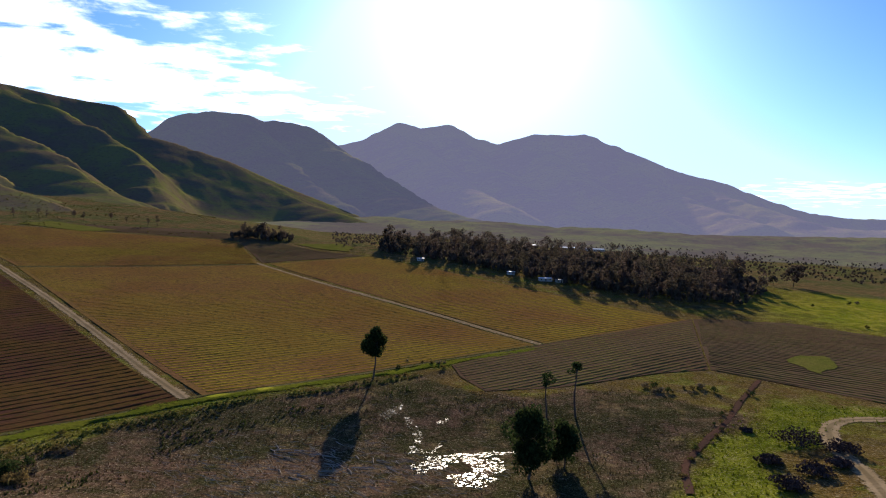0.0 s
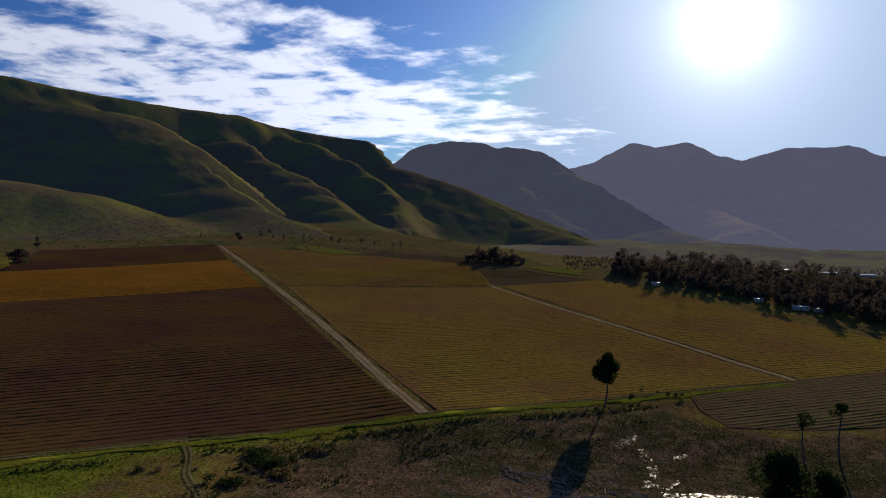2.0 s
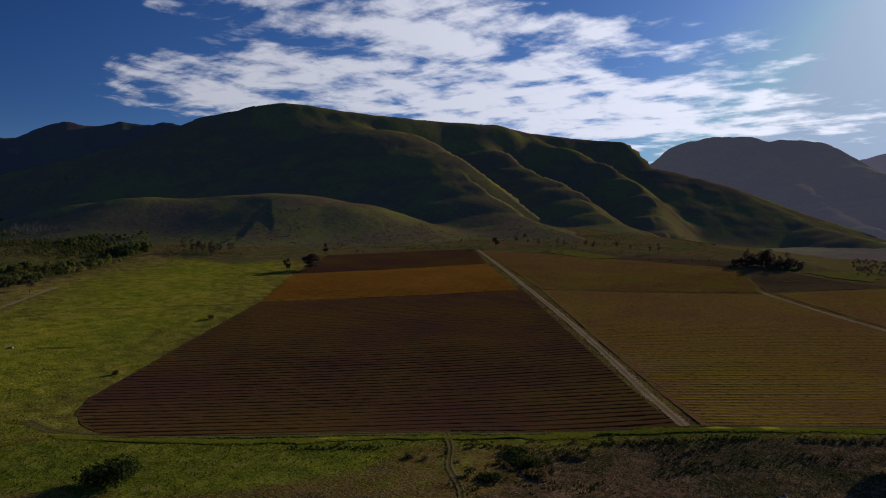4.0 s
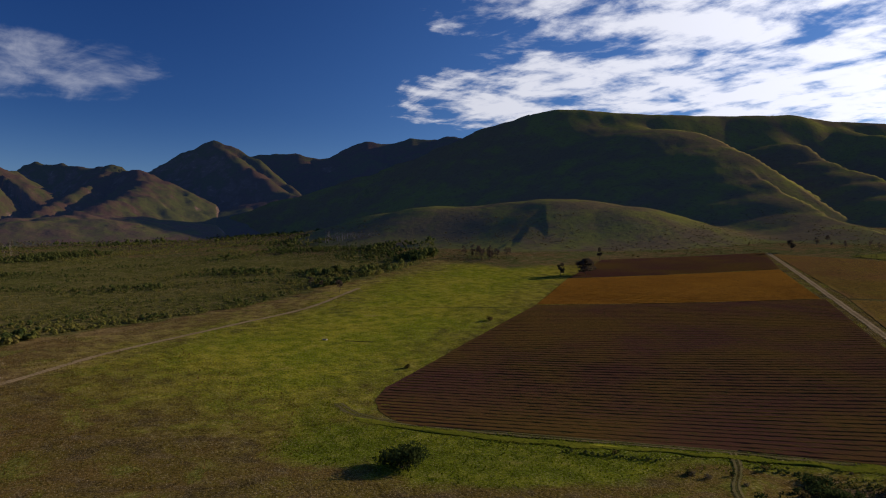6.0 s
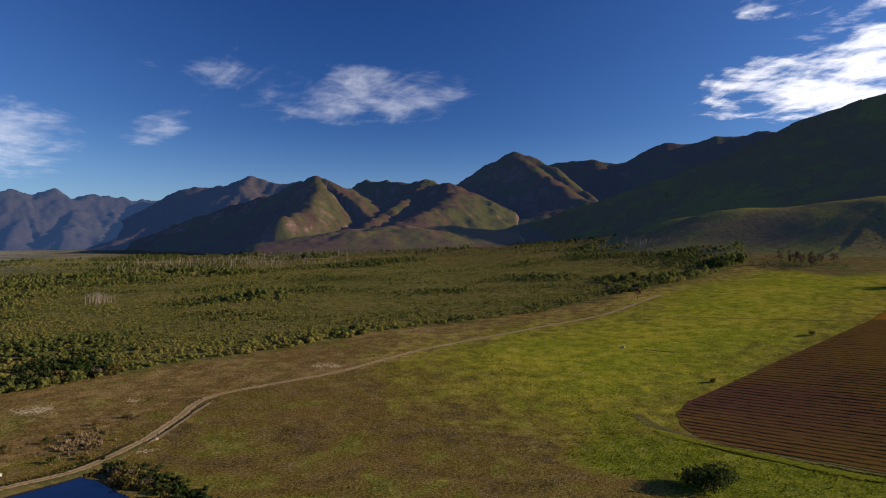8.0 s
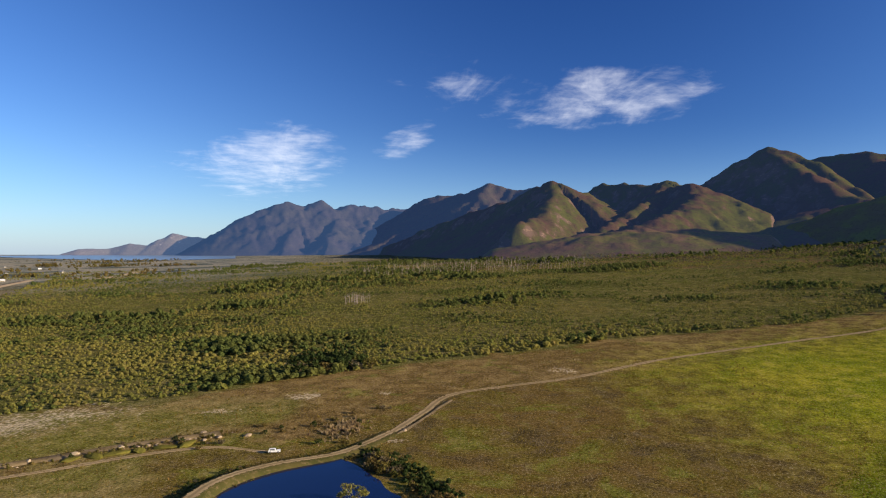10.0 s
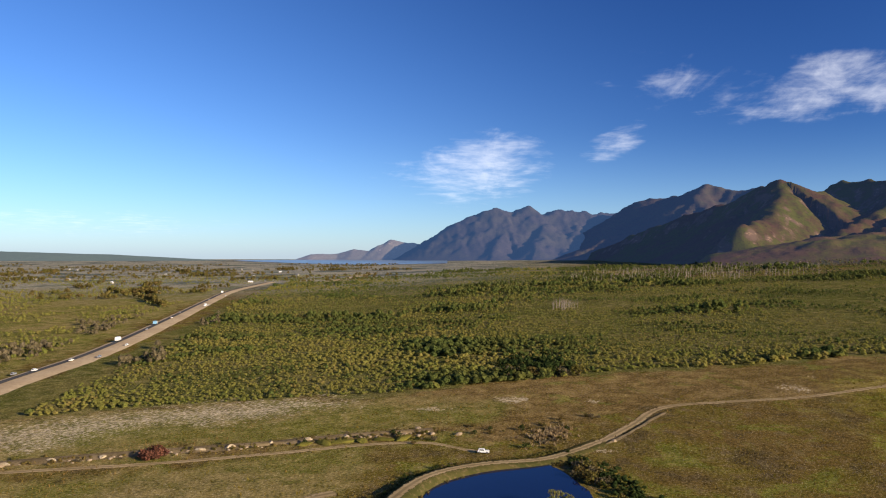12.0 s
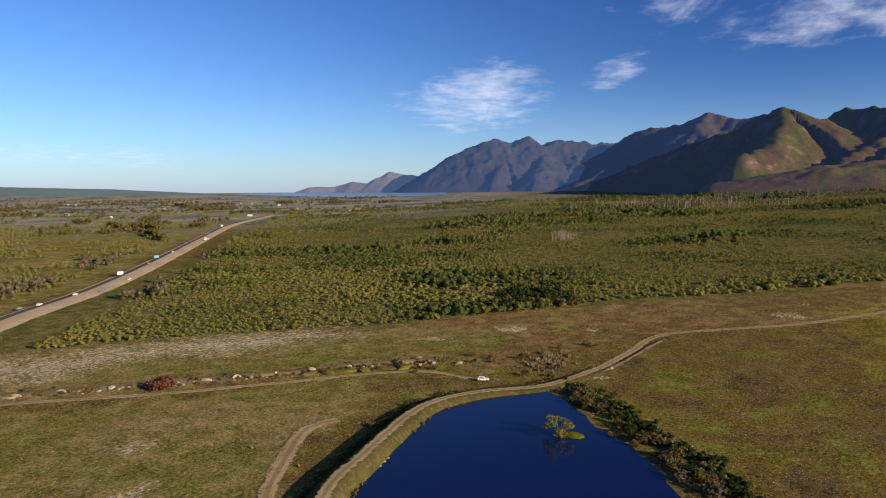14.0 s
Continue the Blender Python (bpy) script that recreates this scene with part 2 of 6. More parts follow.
    for i in range(3):
        N.put(tone.inputs[i], N.math("ADD", 0.3, N.math("ADD", N.math("MULTIPLY", N.ramp(fine, 0.34, 0.66), 0.9), N.math("MULTIPLY", N.ramp(mid, 0.3, 0.7), 0.4))))
    col = N.mix(1.0, col, tone.outputs[0], "MULTIPLY")
    skin = N.add("ShaderNodeBsdfPrincipled")
    N.put(skin.inputs["Base Color"], col)
    skin.inputs["Roughness"].default_value, skin.inputs["Specular IOR Level"].default_value = 1.0, 0.0
    relief = N.add("ShaderNodeBump")
    relief.inputs["Strength"].default_value, relief.inputs["Distance"].default_value = 0.55, 1.2
    N.put(relief.inputs["Height"], fine)
    N.put(skin.inputs["Normal"], relief.outputs[0])
    N.put(N.add("ShaderNodeOutputMaterial").inputs[0], skin.outputs[0])
    return m


def mountain_material(name, grass, scrub, rock, rock_from=0.72, haze_glow=None, ragged=0.9):
    """Fynbos on the slopes, bare rock where they are steep, and haze put in as emission."""
    m = bpy.data.materials.new(name)
    m.use_nodes = True
    N = Nodes(m.node_tree)
    geo = N.add("ShaderNodeNewGeometry")
    place = geo.outputs["Position"]
    wide = N.noise(place, 0.004, 5.0, 0.6)
    mid = N.noise(place, 0.02, 6.0, 0.65, 0.5)
    fine = N.noise(place, 0.11, 6.0, 0.7)
    col = N.mix(N.ramp(N.math("ADD", N.math("MULTIPLY", wide, 0.6), N.math("MULTIPLY", mid, 0.4)), 0.42, 0.58), grass, scrub)
    col = N.mix(N.ramp(fine, 0.5, 0.75), col, tuple(c * 0.45 for c in scrub))
    axes = N.add("ShaderNodeSeparateXYZ")
    N.put(axes.inputs[0], geo.outputs["Normal"])
    steep = N.math("SUBTRACT", 1.0, N.math("ABSOLUTE", axes.outputs[2]))
    steep = N.math("ADD", steep, N.math("MULTIPLY", N.math("SUBTRACT", mid, 0.5), ragged))
    bare = N.ramp(steep, 1.0 - rock_from, 1.12 - rock_from)
    col = N.mix(bare, col, rock)
    crag = N.math("MULTIPLY", N.ramp(N.noise(N.stretch(place, (1.0, 1.0, 2.2)), 0.035, 8.0, 0.8, 0.4), 0.53, 0.62), N.math("ADD", N.math("MULTIPLY", bare, 0.8), 0.08))
    col = N.mix(crag, col, tuple(min(c * 2.3, 0.6) for c in rock))
    skin = N.add("ShaderNodeBsdfPrincipled")
    N.put(skin.inputs["Base Color"], col)
    skin.inputs["Roughness"].default_value, skin.inputs["Specular IOR Level"].default_value = 1.0, 0.0
    relief = N.add("ShaderNodeBump")
    relief.inputs["Strength"].default_value, relief.inputs["Distance"].default_value = 0.6, 2.2
    if haze_glow:  # haze painted as a faint glow of the slopes, near and far
        skin.inputs["Emission Color"].default_value = (*haze_glow, 1)
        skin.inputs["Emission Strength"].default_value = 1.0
    N.put(relief.inputs["Height"], N.math("ADD", fine, N.math("MULTIPLY", mid, 0.6)))
    N.put(skin.inputs["Normal"], relief.outputs[0])
    N.put(N.add("ShaderNodeOutputMaterial").inputs[0], skin.outputs[0])
    return m


VELD = ground_material()
# last colour triple: painted haze; on the near slopes it blues the shaded faces
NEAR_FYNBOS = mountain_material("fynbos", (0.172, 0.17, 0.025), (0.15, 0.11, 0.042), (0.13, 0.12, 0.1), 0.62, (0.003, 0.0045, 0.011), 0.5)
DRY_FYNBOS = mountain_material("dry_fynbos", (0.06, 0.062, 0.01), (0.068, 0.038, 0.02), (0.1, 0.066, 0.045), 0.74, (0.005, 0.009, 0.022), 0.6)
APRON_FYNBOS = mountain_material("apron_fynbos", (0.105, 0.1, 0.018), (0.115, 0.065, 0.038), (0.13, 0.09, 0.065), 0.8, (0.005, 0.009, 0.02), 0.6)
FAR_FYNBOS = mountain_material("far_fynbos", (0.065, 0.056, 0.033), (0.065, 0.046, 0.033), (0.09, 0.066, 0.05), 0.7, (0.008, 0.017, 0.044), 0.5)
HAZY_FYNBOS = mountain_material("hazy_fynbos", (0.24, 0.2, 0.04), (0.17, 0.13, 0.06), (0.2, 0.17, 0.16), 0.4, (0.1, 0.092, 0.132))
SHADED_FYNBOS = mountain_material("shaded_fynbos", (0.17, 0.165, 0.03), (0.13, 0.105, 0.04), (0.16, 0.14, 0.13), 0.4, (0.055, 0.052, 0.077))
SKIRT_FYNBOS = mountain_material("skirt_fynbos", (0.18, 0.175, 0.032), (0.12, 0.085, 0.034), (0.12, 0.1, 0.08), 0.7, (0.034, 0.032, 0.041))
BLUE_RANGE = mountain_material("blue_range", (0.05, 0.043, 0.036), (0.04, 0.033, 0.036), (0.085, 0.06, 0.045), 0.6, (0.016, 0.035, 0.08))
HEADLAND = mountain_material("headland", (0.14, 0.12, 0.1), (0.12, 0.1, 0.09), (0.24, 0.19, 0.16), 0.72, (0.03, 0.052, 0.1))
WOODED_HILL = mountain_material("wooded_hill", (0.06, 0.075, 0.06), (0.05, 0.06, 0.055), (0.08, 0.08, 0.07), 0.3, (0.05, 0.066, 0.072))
VINE_RED = material("red_brown_vines", ((0.145, 0.061, 0.039), (0.172, 0.1, 0.027), (0.08, 0.085, 0.018)), (0.02, 1.1), bump=0.6, bump_scale=0.5, island=0.8, leafy=True)
VINE_ORANGE = material("orange_vines", ((0.48, 0.215, 0.02), (0.36, 0.15, 0.018), (0.18, 0.095, 0.02)), (0.02, 1.1), bump=0.6, bump_scale=0.5, island=0.5, leafy=True)
VINE_YELLOW = material("yellow_green_vines", ((0.46, 0.34, 0.032), (0.38, 0.205, 0.032), (0.085, 0.09, 0.02)), (0.015, 0.42), bump=0.6, bump_scale=0.5, island=0.9, leafy=True)
VINE_BROWN = material("pruned_brown_vines", ((0.27, 0.22, 0.065), (0.22, 0.15, 0.065), (0.18, 0.2, 0.04)), (0.02, 1.1), bump=0.6, bump_scale=0.5, island=0.5, leafy=True)
SOIL_RED = material("red_brown_soil", ((0.09, 0.039, 0.032), (0.125, 0.071, 0.021), (0.053, 0.05, 0.016)), (0.012, 0.45))
SOIL_ORANGE = material("orange_leaf_litter", ((0.31, 0.145, 0.022), (0.25, 0.115, 0.02), (0.09, 0.058, 0.02)), (0.03, 0.4))
SOIL_YELLOW = material("grassy_vineyard_soil", ((0.24, 0.16, 0.036), (0.22, 0.115, 0.045), (0.08, 0.06, 0.028)), (0.012, 0.42))
SOIL_BROWN = material("brown_tilled_soil", ((0.14, 0.092, 0.055), (0.13, 0.078, 0.046), (0.09, 0.09, 0.03)), (0.03, 0.4))
TRACK = track_material("pale_gravel_track", ((0.42, 0.31, 0.17), (0.34, 0.25, 0.13), (0.26, 0.19, 0.09)), 0.35)
GRASS_TRACK = track_material("grassy_track", ((0.14, 0.125, 0.045), (0.19, 0.155, 0.065), (0.09, 0.09, 0.028)), 0.7)
RED_PATH = track_material("reddish_trodden_earth", ((0.13, 0.07, 0.045), (0.1, 0.06, 0.04), (0.07, 0.045, 0.03)))
SANDY_EARTH = material("sandy_earth", ((0.52, 0.4, 0.26), (0.44, 0.33, 0.21), (0.34, 0.25, 0.15)), (0.04, 0.5))
GRASS_PATCH = material("rough_grass", ((0.14, 0.145, 0.025), (0.18, 0.165, 0.035), (0.1, 0.1, 0.025)), (0.1, 0.8))
ASPHALT = material("asphalt", ((0.085, 0.083, 0.085), (0.1, 0.097, 0.095), (0.07, 0.07, 0.072)), (0.05, 1.0), rough=0.8)
WATER = water_material("pond_water", (0.004, 0.01, 0.05), 0.04, 0.12)
PUDDLE = water_material("puddle_water", (0.02, 0.018, 0.012), 0.3, 0.6, True)
LAGOON = water_material("lagoon_water", (0.2, 0.28, 0.36), 0.3, 0.3)
BARK = material("grey_brown_bark", ((0.11, 0.08, 0.06), (0.16, 0.12, 0.09), (0.06, 0.045, 0.035)), (0.3, 3.0))
PINE_LEAF = material("pine_needles", ((0.035, 0.055, 0.018), (0.05, 0.065, 0.02), (0.025, 0.04, 0.012)), (0.2, 1.0), bump=0.0, island=0.9, leafy=True)
GUM_LEAF = material("eucalyptus_leaves", ((0.09, 0.076, 0.05), (0.12, 0.086, 0.066), (0.066, 0.066, 0.042)), (0.05, 0.5), bump=0.0, island=0.7, leafy=True)
WATTLE_LEAF = material("wattle_leaves", ((0.245, 0.22, 0.058), (0.19, 0.2, 0.046), (0.27, 0.2, 0.075)), (0.012, 0.2), bump=0.0, island=0.42, leafy=True)
DARK_WATTLE = material("dark_wattle_leaves", ((0.1, 0.125, 0.035), (0.13, 0.135, 0.038), (0.085, 0.105, 0.032)), (0.03, 0.3), bump=0.0, island=0.6, leafy=True)
SHRUB_LEAF = material("shrub_leaves", ((0.13, 0.115, 0.03), (0.17, 0.12, 0.045), (0.09, 0.085, 0.025)), (0.05, 0.5), bump=0.0, island=0.9, leafy=True)
TUFT = material("grass_tufts", ((0.24, 0.18, 0.03), (0.28, 0.18, 0.06), (0.16, 0.13, 0.025)), (0.03, 0.4), bump=0.0, island=0.9, leafy=True)
DEAD_WOOD = material("dead_grey_wood", ((0.3, 0.25, 0.21), (0.24, 0.2, 0.17), (0.18, 0.15, 0.13)), (0.1, 1.0), bump=0.0, island=0.6)


# ---------------------------------------------------------------- shape helpers
def lattice(ix, iy, seed):
    h = (ix * 374761393 + iy * 668265263 + seed * 974634777) & 0x7FFFFFFF
    h = ((h ^ (h >> 13)) * 1274126177) & 0x7FFFFFFF
    return ((h ^ (h >> 16)) & 0xFFFF) / 65535.0


def value_noise(x, y, seed=0):
    """Smooth noise between -1 and 1 over arrays."""
    fx, fy = np.floor(x), np.floor(y)
    ix, iy = fx.astype(np.int64), fy.astype(np.int64)
    u, v = x - fx, y - fy
    u, v = u * u * u * (u * (u * 6 - 15) + 10), v * v * v * (v * (v * 6 - 15) + 10)
    a, b = lattice(ix, iy, seed), lattice(ix + 1, iy, seed)
    c, d = lattice(ix, iy + 1, seed), lattice(ix + 1, iy + 1, seed)
    return 2 * ((a + (b - a) * u) * (1 - v) + (c + (d - c) * u) * v) - 1


def fbm(x, y, size, octaves=4, seed=0, gain=0.5):
    out, amp = 0.0, 1.0
    for k in range(octaves):
        out = out + amp * value_noise(x / size + 17.3 * k, y / size - 9.1 * k, seed + k)
        amp, size = amp * gain, size / 2.03
    return out


SLOPE_AZ = (-180, -60, -35, -15, 0, 30, 55, 70, 85, 100, 115, 128, 140, 155, 180)
SLOPE = (0.02, 0.02, 0.03, 0.06, 0.085, 0.1, 0.1, 0.085, 0.06, 0.045, 0.03, 0.014, 0.0095, 0.0095, 0.02)


def ground(x, y):
    """Height of the plain: level near by, with the hollow of the marsh, then rising to the foot of the mountains."""
    x, y = np.asarray(x, float), np.asarray(y, float)
    r, az = np.hypot(x, y), np.degrees(np.arctan2(-x, y))
    q = np.maximum(r - 230, 0)
    q = np.where(q < 120, q * q / 240, q - 60)
    far = np.maximum(r - np.interp(az, (-180, -12, 10, 27), (760, 760, 860, 1400)) * (az < 27) - 1400 * (az >= 27), 0)
    hollow = np.clip((302 - r) / 78, 0, 1)
    hollow = hollow * hollow * (3 - 2 * hollow) * np.clip((r - 70) / 60, 0, 1) * np.interp(az, (-31, -17, 22, 38), (0, 1, 1, 0))
    return np.interp(az, SLOPE_AZ, SLOPE) * (q - far) + 0.0095 * far - 5.4 * hollow


def at(x, y, lift=0.0):
    return Vector((x, y, float(ground(x, y)) + lift))


def polar(az, r):
    a = np.radians(az)
    return -np.sin(a) * r, np.cos(a) * r


def mesh_object(name, verts, faces, mat, parent=None, smooth=False):
    """One mesh object out of arrays of corners and equal-sized faces."""
    verts, faces = np.asarray(verts, np.float32), np.asarray(faces, np.int32)
    me = bpy.data.meshes.new(name)
    n, k = faces.shape
    me.vertices.add(len(verts))
    me.vertices.foreach_set("co", verts.ravel())
    me.loops.add(n * k)
    me.loops.foreach_set("vertex_index", faces.ravel())
    me.polygons.add(n)
    me.polygons.foreach_set("loop_start", np.arange(0, n * k, k, dtype=np.int32))
    if smooth:
        me.polygons.foreach_set("use_smooth", np.ones(n, bool))
    me.update(calc_edges=True)
    me.validate()
    if mat:
        me.materials.append(mat)
    ob = new(name, me)
    ob.parent = parent
    return ob


def part(name, bm, mat, parent, label=""):
    me = bpy.data.meshes.new(name)
    bm.to_mesh(me)
    bm.free()
    me.materials.append(mat)
    ob = new(name, me)
    ob.parent = parent
    return tagged(ob, label) if label else ob


def grid_faces(rows, cols, wrap=False):
    i, j = np.meshgrid(np.arange(rows - 1), np.arange(cols if wrap else cols - 1), indexing="ij")
    a, b = i * cols + j, i * cols + (j + 1) % cols
    return np.stack([a, b, b + cols, a + cols], -1).reshape(-1, 4)


def inside(x, y, poly):
    """Signed distance to a polygon, positive inside."""
    p = np.asarray(poly, float)
    d, odd = np.full(np.shape(x), 1e9), np.zeros(np.shape(x), bool)
    for (x0, y0), (x1, y1) in zip(p, np.roll(p, -1, 0)):
        ex, ey = x1 - x0, y1 - y0
        t = np.clip(((x - x0) * ex + (y - y0) * ey) / (ex * ex + ey * ey), 0, 1)
        d = np.minimum(d, np.hypot(x - x0 - t * ex, y - y0 - t * ey))
        cross = ((y0 > y) != (y1 > y)) & (x < ex * (y - y0) / (ey if ey else 1e-9) + x0)
        odd ^= cross
    return np.where(odd, d, -d)


def patch(name, poly, mat, lift=0.2, cell=12.0, ragged=1.0, level=None):
    """A sheet that fills a polygon of the plan and follows the ground, with an uneven edge."""
    rim = []
    p = [Vector(q) for q in poly]
    for a, b in zip(p, p[1:] + p[:1]):
        n = max(1, int((b - a).length / 4.0))
        for k in range(n):
            q = a.lerp(b, k / n)
            j = ragged * 0.7
            rim.append((q.x + j * float(value_noise(np.float64(q.x / 3.7), np.float64(q.y / 3.7), 5)), q.y + j * float(value_noise(np.float64(q.x / 3.7), np.float64(q.y / 3.7), 6))))
    lo, hi = np.min(rim, 0), np.max(rim, 0)
    gx, gy = np.meshgrid(np.arange(lo[0], hi[0], cell), np.arange(lo[1], hi[1], cell))
    keep = inside(gx, gy, rim) > cell * 0.3
    pts = [Vector(q) for q in rim] + [Vector((a, b)) for a, b in zip(gx[keep], gy[keep])]
    n = len(rim)
    v, _, f, *_ = delaunay_2d_cdt(pts, [(i, (i + 1) % n) for i in range(n)], [], 1, 1e-4)
    v = np.array([(q.x, q.y) for q in v])
    z = ground(v[:, 0], v[:, 1]) + lift if level is None else np.full(len(v), level)
    return mesh_object(name, np.c_[v, z], [tuple(t) for t in f if len(t) == 3], mat, smooth=True)


def smooth_line(points, step=4.0):
    """A curve through points of the plan (Catmull-Rom), sampled about every step metres."""
    p = [Vector(q) for q in points]
    p = [2 * p[0] - p[1], *p, 2 * p[-1] - p[-2]]
    out = []
    for a, b, c, d in zip(p, p[1:], p[2:], p[3:]):
        n = max(2, int((c - b).length / step))
        for k in range(n):
            t = k / n
            out.append(0.5 * ((2 * b) + (c - a) * t + (2 * a - 5 * b + 4 * c - d) * t * t + (3 * b - a - 3 * c + d) * t ** 3))
    return out + [p[-2]]


def ribbon(name, points, profile, mat, step=4.0, wobble=0.25, rise=None):
    """A strip along a line of the plan; profile: (offset across, height over the ground) from one side to the other."""
    line = smooth_line(points, step)
    verts = []
    for k, q in enumerate(line):
        t = (line[min(k + 1, len(line) - 1)] - line[max(k - 1, 0)]).normalized()
        for off, up in profile:
            o = off * (1 + wobble * float(value_noise(np.float64(k * step / 9.0), np.float64(off), 3)))
            x, y = q.x + t.y * o, q.y - t.x * o
            verts.append((x, y, float(ground(x, y)) + up * (rise(k / len(line)) if rise and up > 0 else 1)))
    ob = mesh_object(name, verts, grid_faces(len(line), len(profile)), mat, smooth=True)
    edge = max(abs(p[0]) for p in profile)
    ob.data.attributes.new("across", "FLOAT", "POINT").data.foreach_set("value", np.tile([p[0] / edge for p in profile], len(line)).astype(np.float32))
    return ob


# ---------------------------------------------------------------- ground
AZ_LINES = np.concatenate([np.arange(-45, 165, 0.42), np.arange(165, 315, 3.0)])
RINGS = np.concatenate([[0.01, 15.0, 30.0, 45.0, 60.0, 72.0], np.geomspace(85, 4950, 200)])
ga, gr = np.meshgrid(AZ_LINES, RINGS)
gx, gy = polar(ga, gr)
gx, gy = gx.ravel(), gy.ravel()
bumps = np.clip((gr.ravel() - 60) / 100, 0, 1) * 0.15 * fbm(gx, gy, 25.0, 3, 11)
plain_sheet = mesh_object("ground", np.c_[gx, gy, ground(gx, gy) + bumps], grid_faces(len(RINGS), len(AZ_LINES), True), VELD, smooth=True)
tagged(plain_sheet, "grassy olive and brown valley floor rising to the mountains", "ground", kind="structure")

MEADOW = ((-262, 100), (-285, 118), (-440, 318), (-562, 449), (-650, 507), (-712, 406), (-661, 322), (-607, 243), (-522, 180), (-488, 110), (-432, 26), (-400, 24), (-330, 45), (-262, 88))
LUSH_LEFT = ((-300, 110), (-262, 100), (-160.3, 208.3), (-101, 269.7), (-20, 328), (50, 384), (53, 380), (-16, 321), (-98.1, 262.7), (-142.9, 214.3), (-152, 180), (-170, 110), (-235, 55))
LUSH_RIGHT = ((67, 195.5), (73.6, 211.8), (112.8, 263.8), (130, 285), (170, 284), (230, 280), (220, 250), (160, 262), (138.3, 247.6), (114.8, 233.7), (88.1, 171))
MEADOW_RIGHT = ((245, 510), (255, 560), (352, 690), (520, 720), (620, 640), (420, 470), (290, 452))
MARSH = ((-130.9, 207.8), (-97.4, 261.4), (-15, 318), (25.1, 291.4), (85, 306), (118, 275.1), (73.6, 211.8), (56.2, 102.1), (-90, 90))
HEATH = ((-128, -330), (-241, -250), (-287, -203), (-396, -122), (-502, 0), (-560, 128), (-703, 331), (-800, 440), (-708, 420), (-607, 245), (-490, 112), (-377, -25), (-327, -80), (-240, -125), (-100, -250))
WOODLAND = ((-128, -330), (-241, -252), (-287, -205), (-396, -123), (-502, -1), (-560, 127), (-703, 331), (-800, 440), (-1100, 600), (-1500, 500), (-1900, -300), (-1700, -900), (-1120, -1060), (-800, -840), (-350, -480))
SANDY = ((-424, -26, 7), (-405, -66, 7), (-393, -37, 10), (-375, -44, 8), (-352, -85, 9), (-330, -110, 8), (-257, -76, 6), (-192, -38, 5), (-176, -26, 6), (-300, -140, 12), (-270, -165, 10),
         (-140, -262, 16), (-190, -232, 14), (-92, -140, 9), (-118, -170, 8), (-72, -120, 10))
LITTER = ((-40, -120), (-90, -235), (-130, -212), (-195, -170), (-205, -150), (-150, -135), (-95, -110))
HEATH_WEST = ((-60, -300), (-128, -328), (-241, -248), (-300, -192), (-292, -128), (-230, -150), (-160, -205), (-90, -255))
PASTURE = ((-90, -330), (-184, -400), (-282, -470), (-418, -586), (-661, -803), (-1084, -1112), (-1500, -1500), (-900, -2400), (100, -1800), (60, -330))
BARE_WEST = ((-110, -330), (-240, -262), (-285, -215), (-255, -190), (-150, -250), (-90, -290))
wx, wy = gx + 9 * fbm(gx, gy, 30.0, 3, 21), gy + 9 * fbm(gx, gy, 30.0, 3, 31)
for name, polys, soft in (("meadow", (MEADOW, MEADOW_RIGHT), 130), ("lush", (LUSH_LEFT, LUSH_RIGHT), 26), ("marsh", (MARSH,), 16),
                          ("heath", (HEATH,), 14), ("woodland", (WOODLAND,), 10), ("pasture", (PASTURE, LITTER, HEATH_WEST), 24), ("bare", (BARE_WEST,), 60)):
    extent = np.max([np.clip(0.5 + inside(wx, wy, p) / soft, 0, 1) for p in polys], 0)
    if name == "bare":
        extent = np.maximum(extent * 0.84, 0.34 * np.clip(0.5 + inside(wx, wy, LITTER) / 50, 0, 1))
        for sx, sy, sr in SANDY:
            extent = np.maximum(extent, np.clip(1.1 - np.hypot((wx - sx), (wy - sy)) / (1.05 * sr), 0, 1) * 0.85)
    plain_sheet.data.attributes.new(name, "FLOAT", "POINT").data.foreach_set("value", extent.astype(np.float32))
foot = np.interp(ga.ravel(), (-60, -20, 0, 14, 30, 38, 56, 62, 85, 110, 125), (760, 760, 700, 830, 900, 930, 760, 900, 1100, 1300, 3000))
extent = np.clip(0.5 + (np.hypot(wx, wy) - foot) / 60, 0, 1).astype(np.float32)
plain_sheet.data.attributes.new("scrub", "FLOAT", "POINT").data.foreach_set("value", extent)
# how far haze is painted into the plain's colour, growing outwards
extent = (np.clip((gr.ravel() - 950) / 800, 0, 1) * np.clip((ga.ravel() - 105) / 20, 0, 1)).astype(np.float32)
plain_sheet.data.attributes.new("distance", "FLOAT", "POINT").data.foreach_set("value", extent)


# ---------------------------------------------------------------- mountains
SLOPES = []


def flank(off, profile, soft):
    """How far a slope has fallen at a distance from its crest: a shoulder so wide and of such a grade, then the steeper side."""
    wide, gentle, steep = profile
    near = np.sqrt(off * off + soft * soft) - soft
    past = 0.5 * (near - wide + np.sqrt((near - wide) ** 2 + (0.4 * wide + 8) ** 2)) - 0.5 * (np.sqrt(wide * wide + (0.4 * wide + 8) ** 2) - wide)
    return gentle * near + (steep - gentle) * past


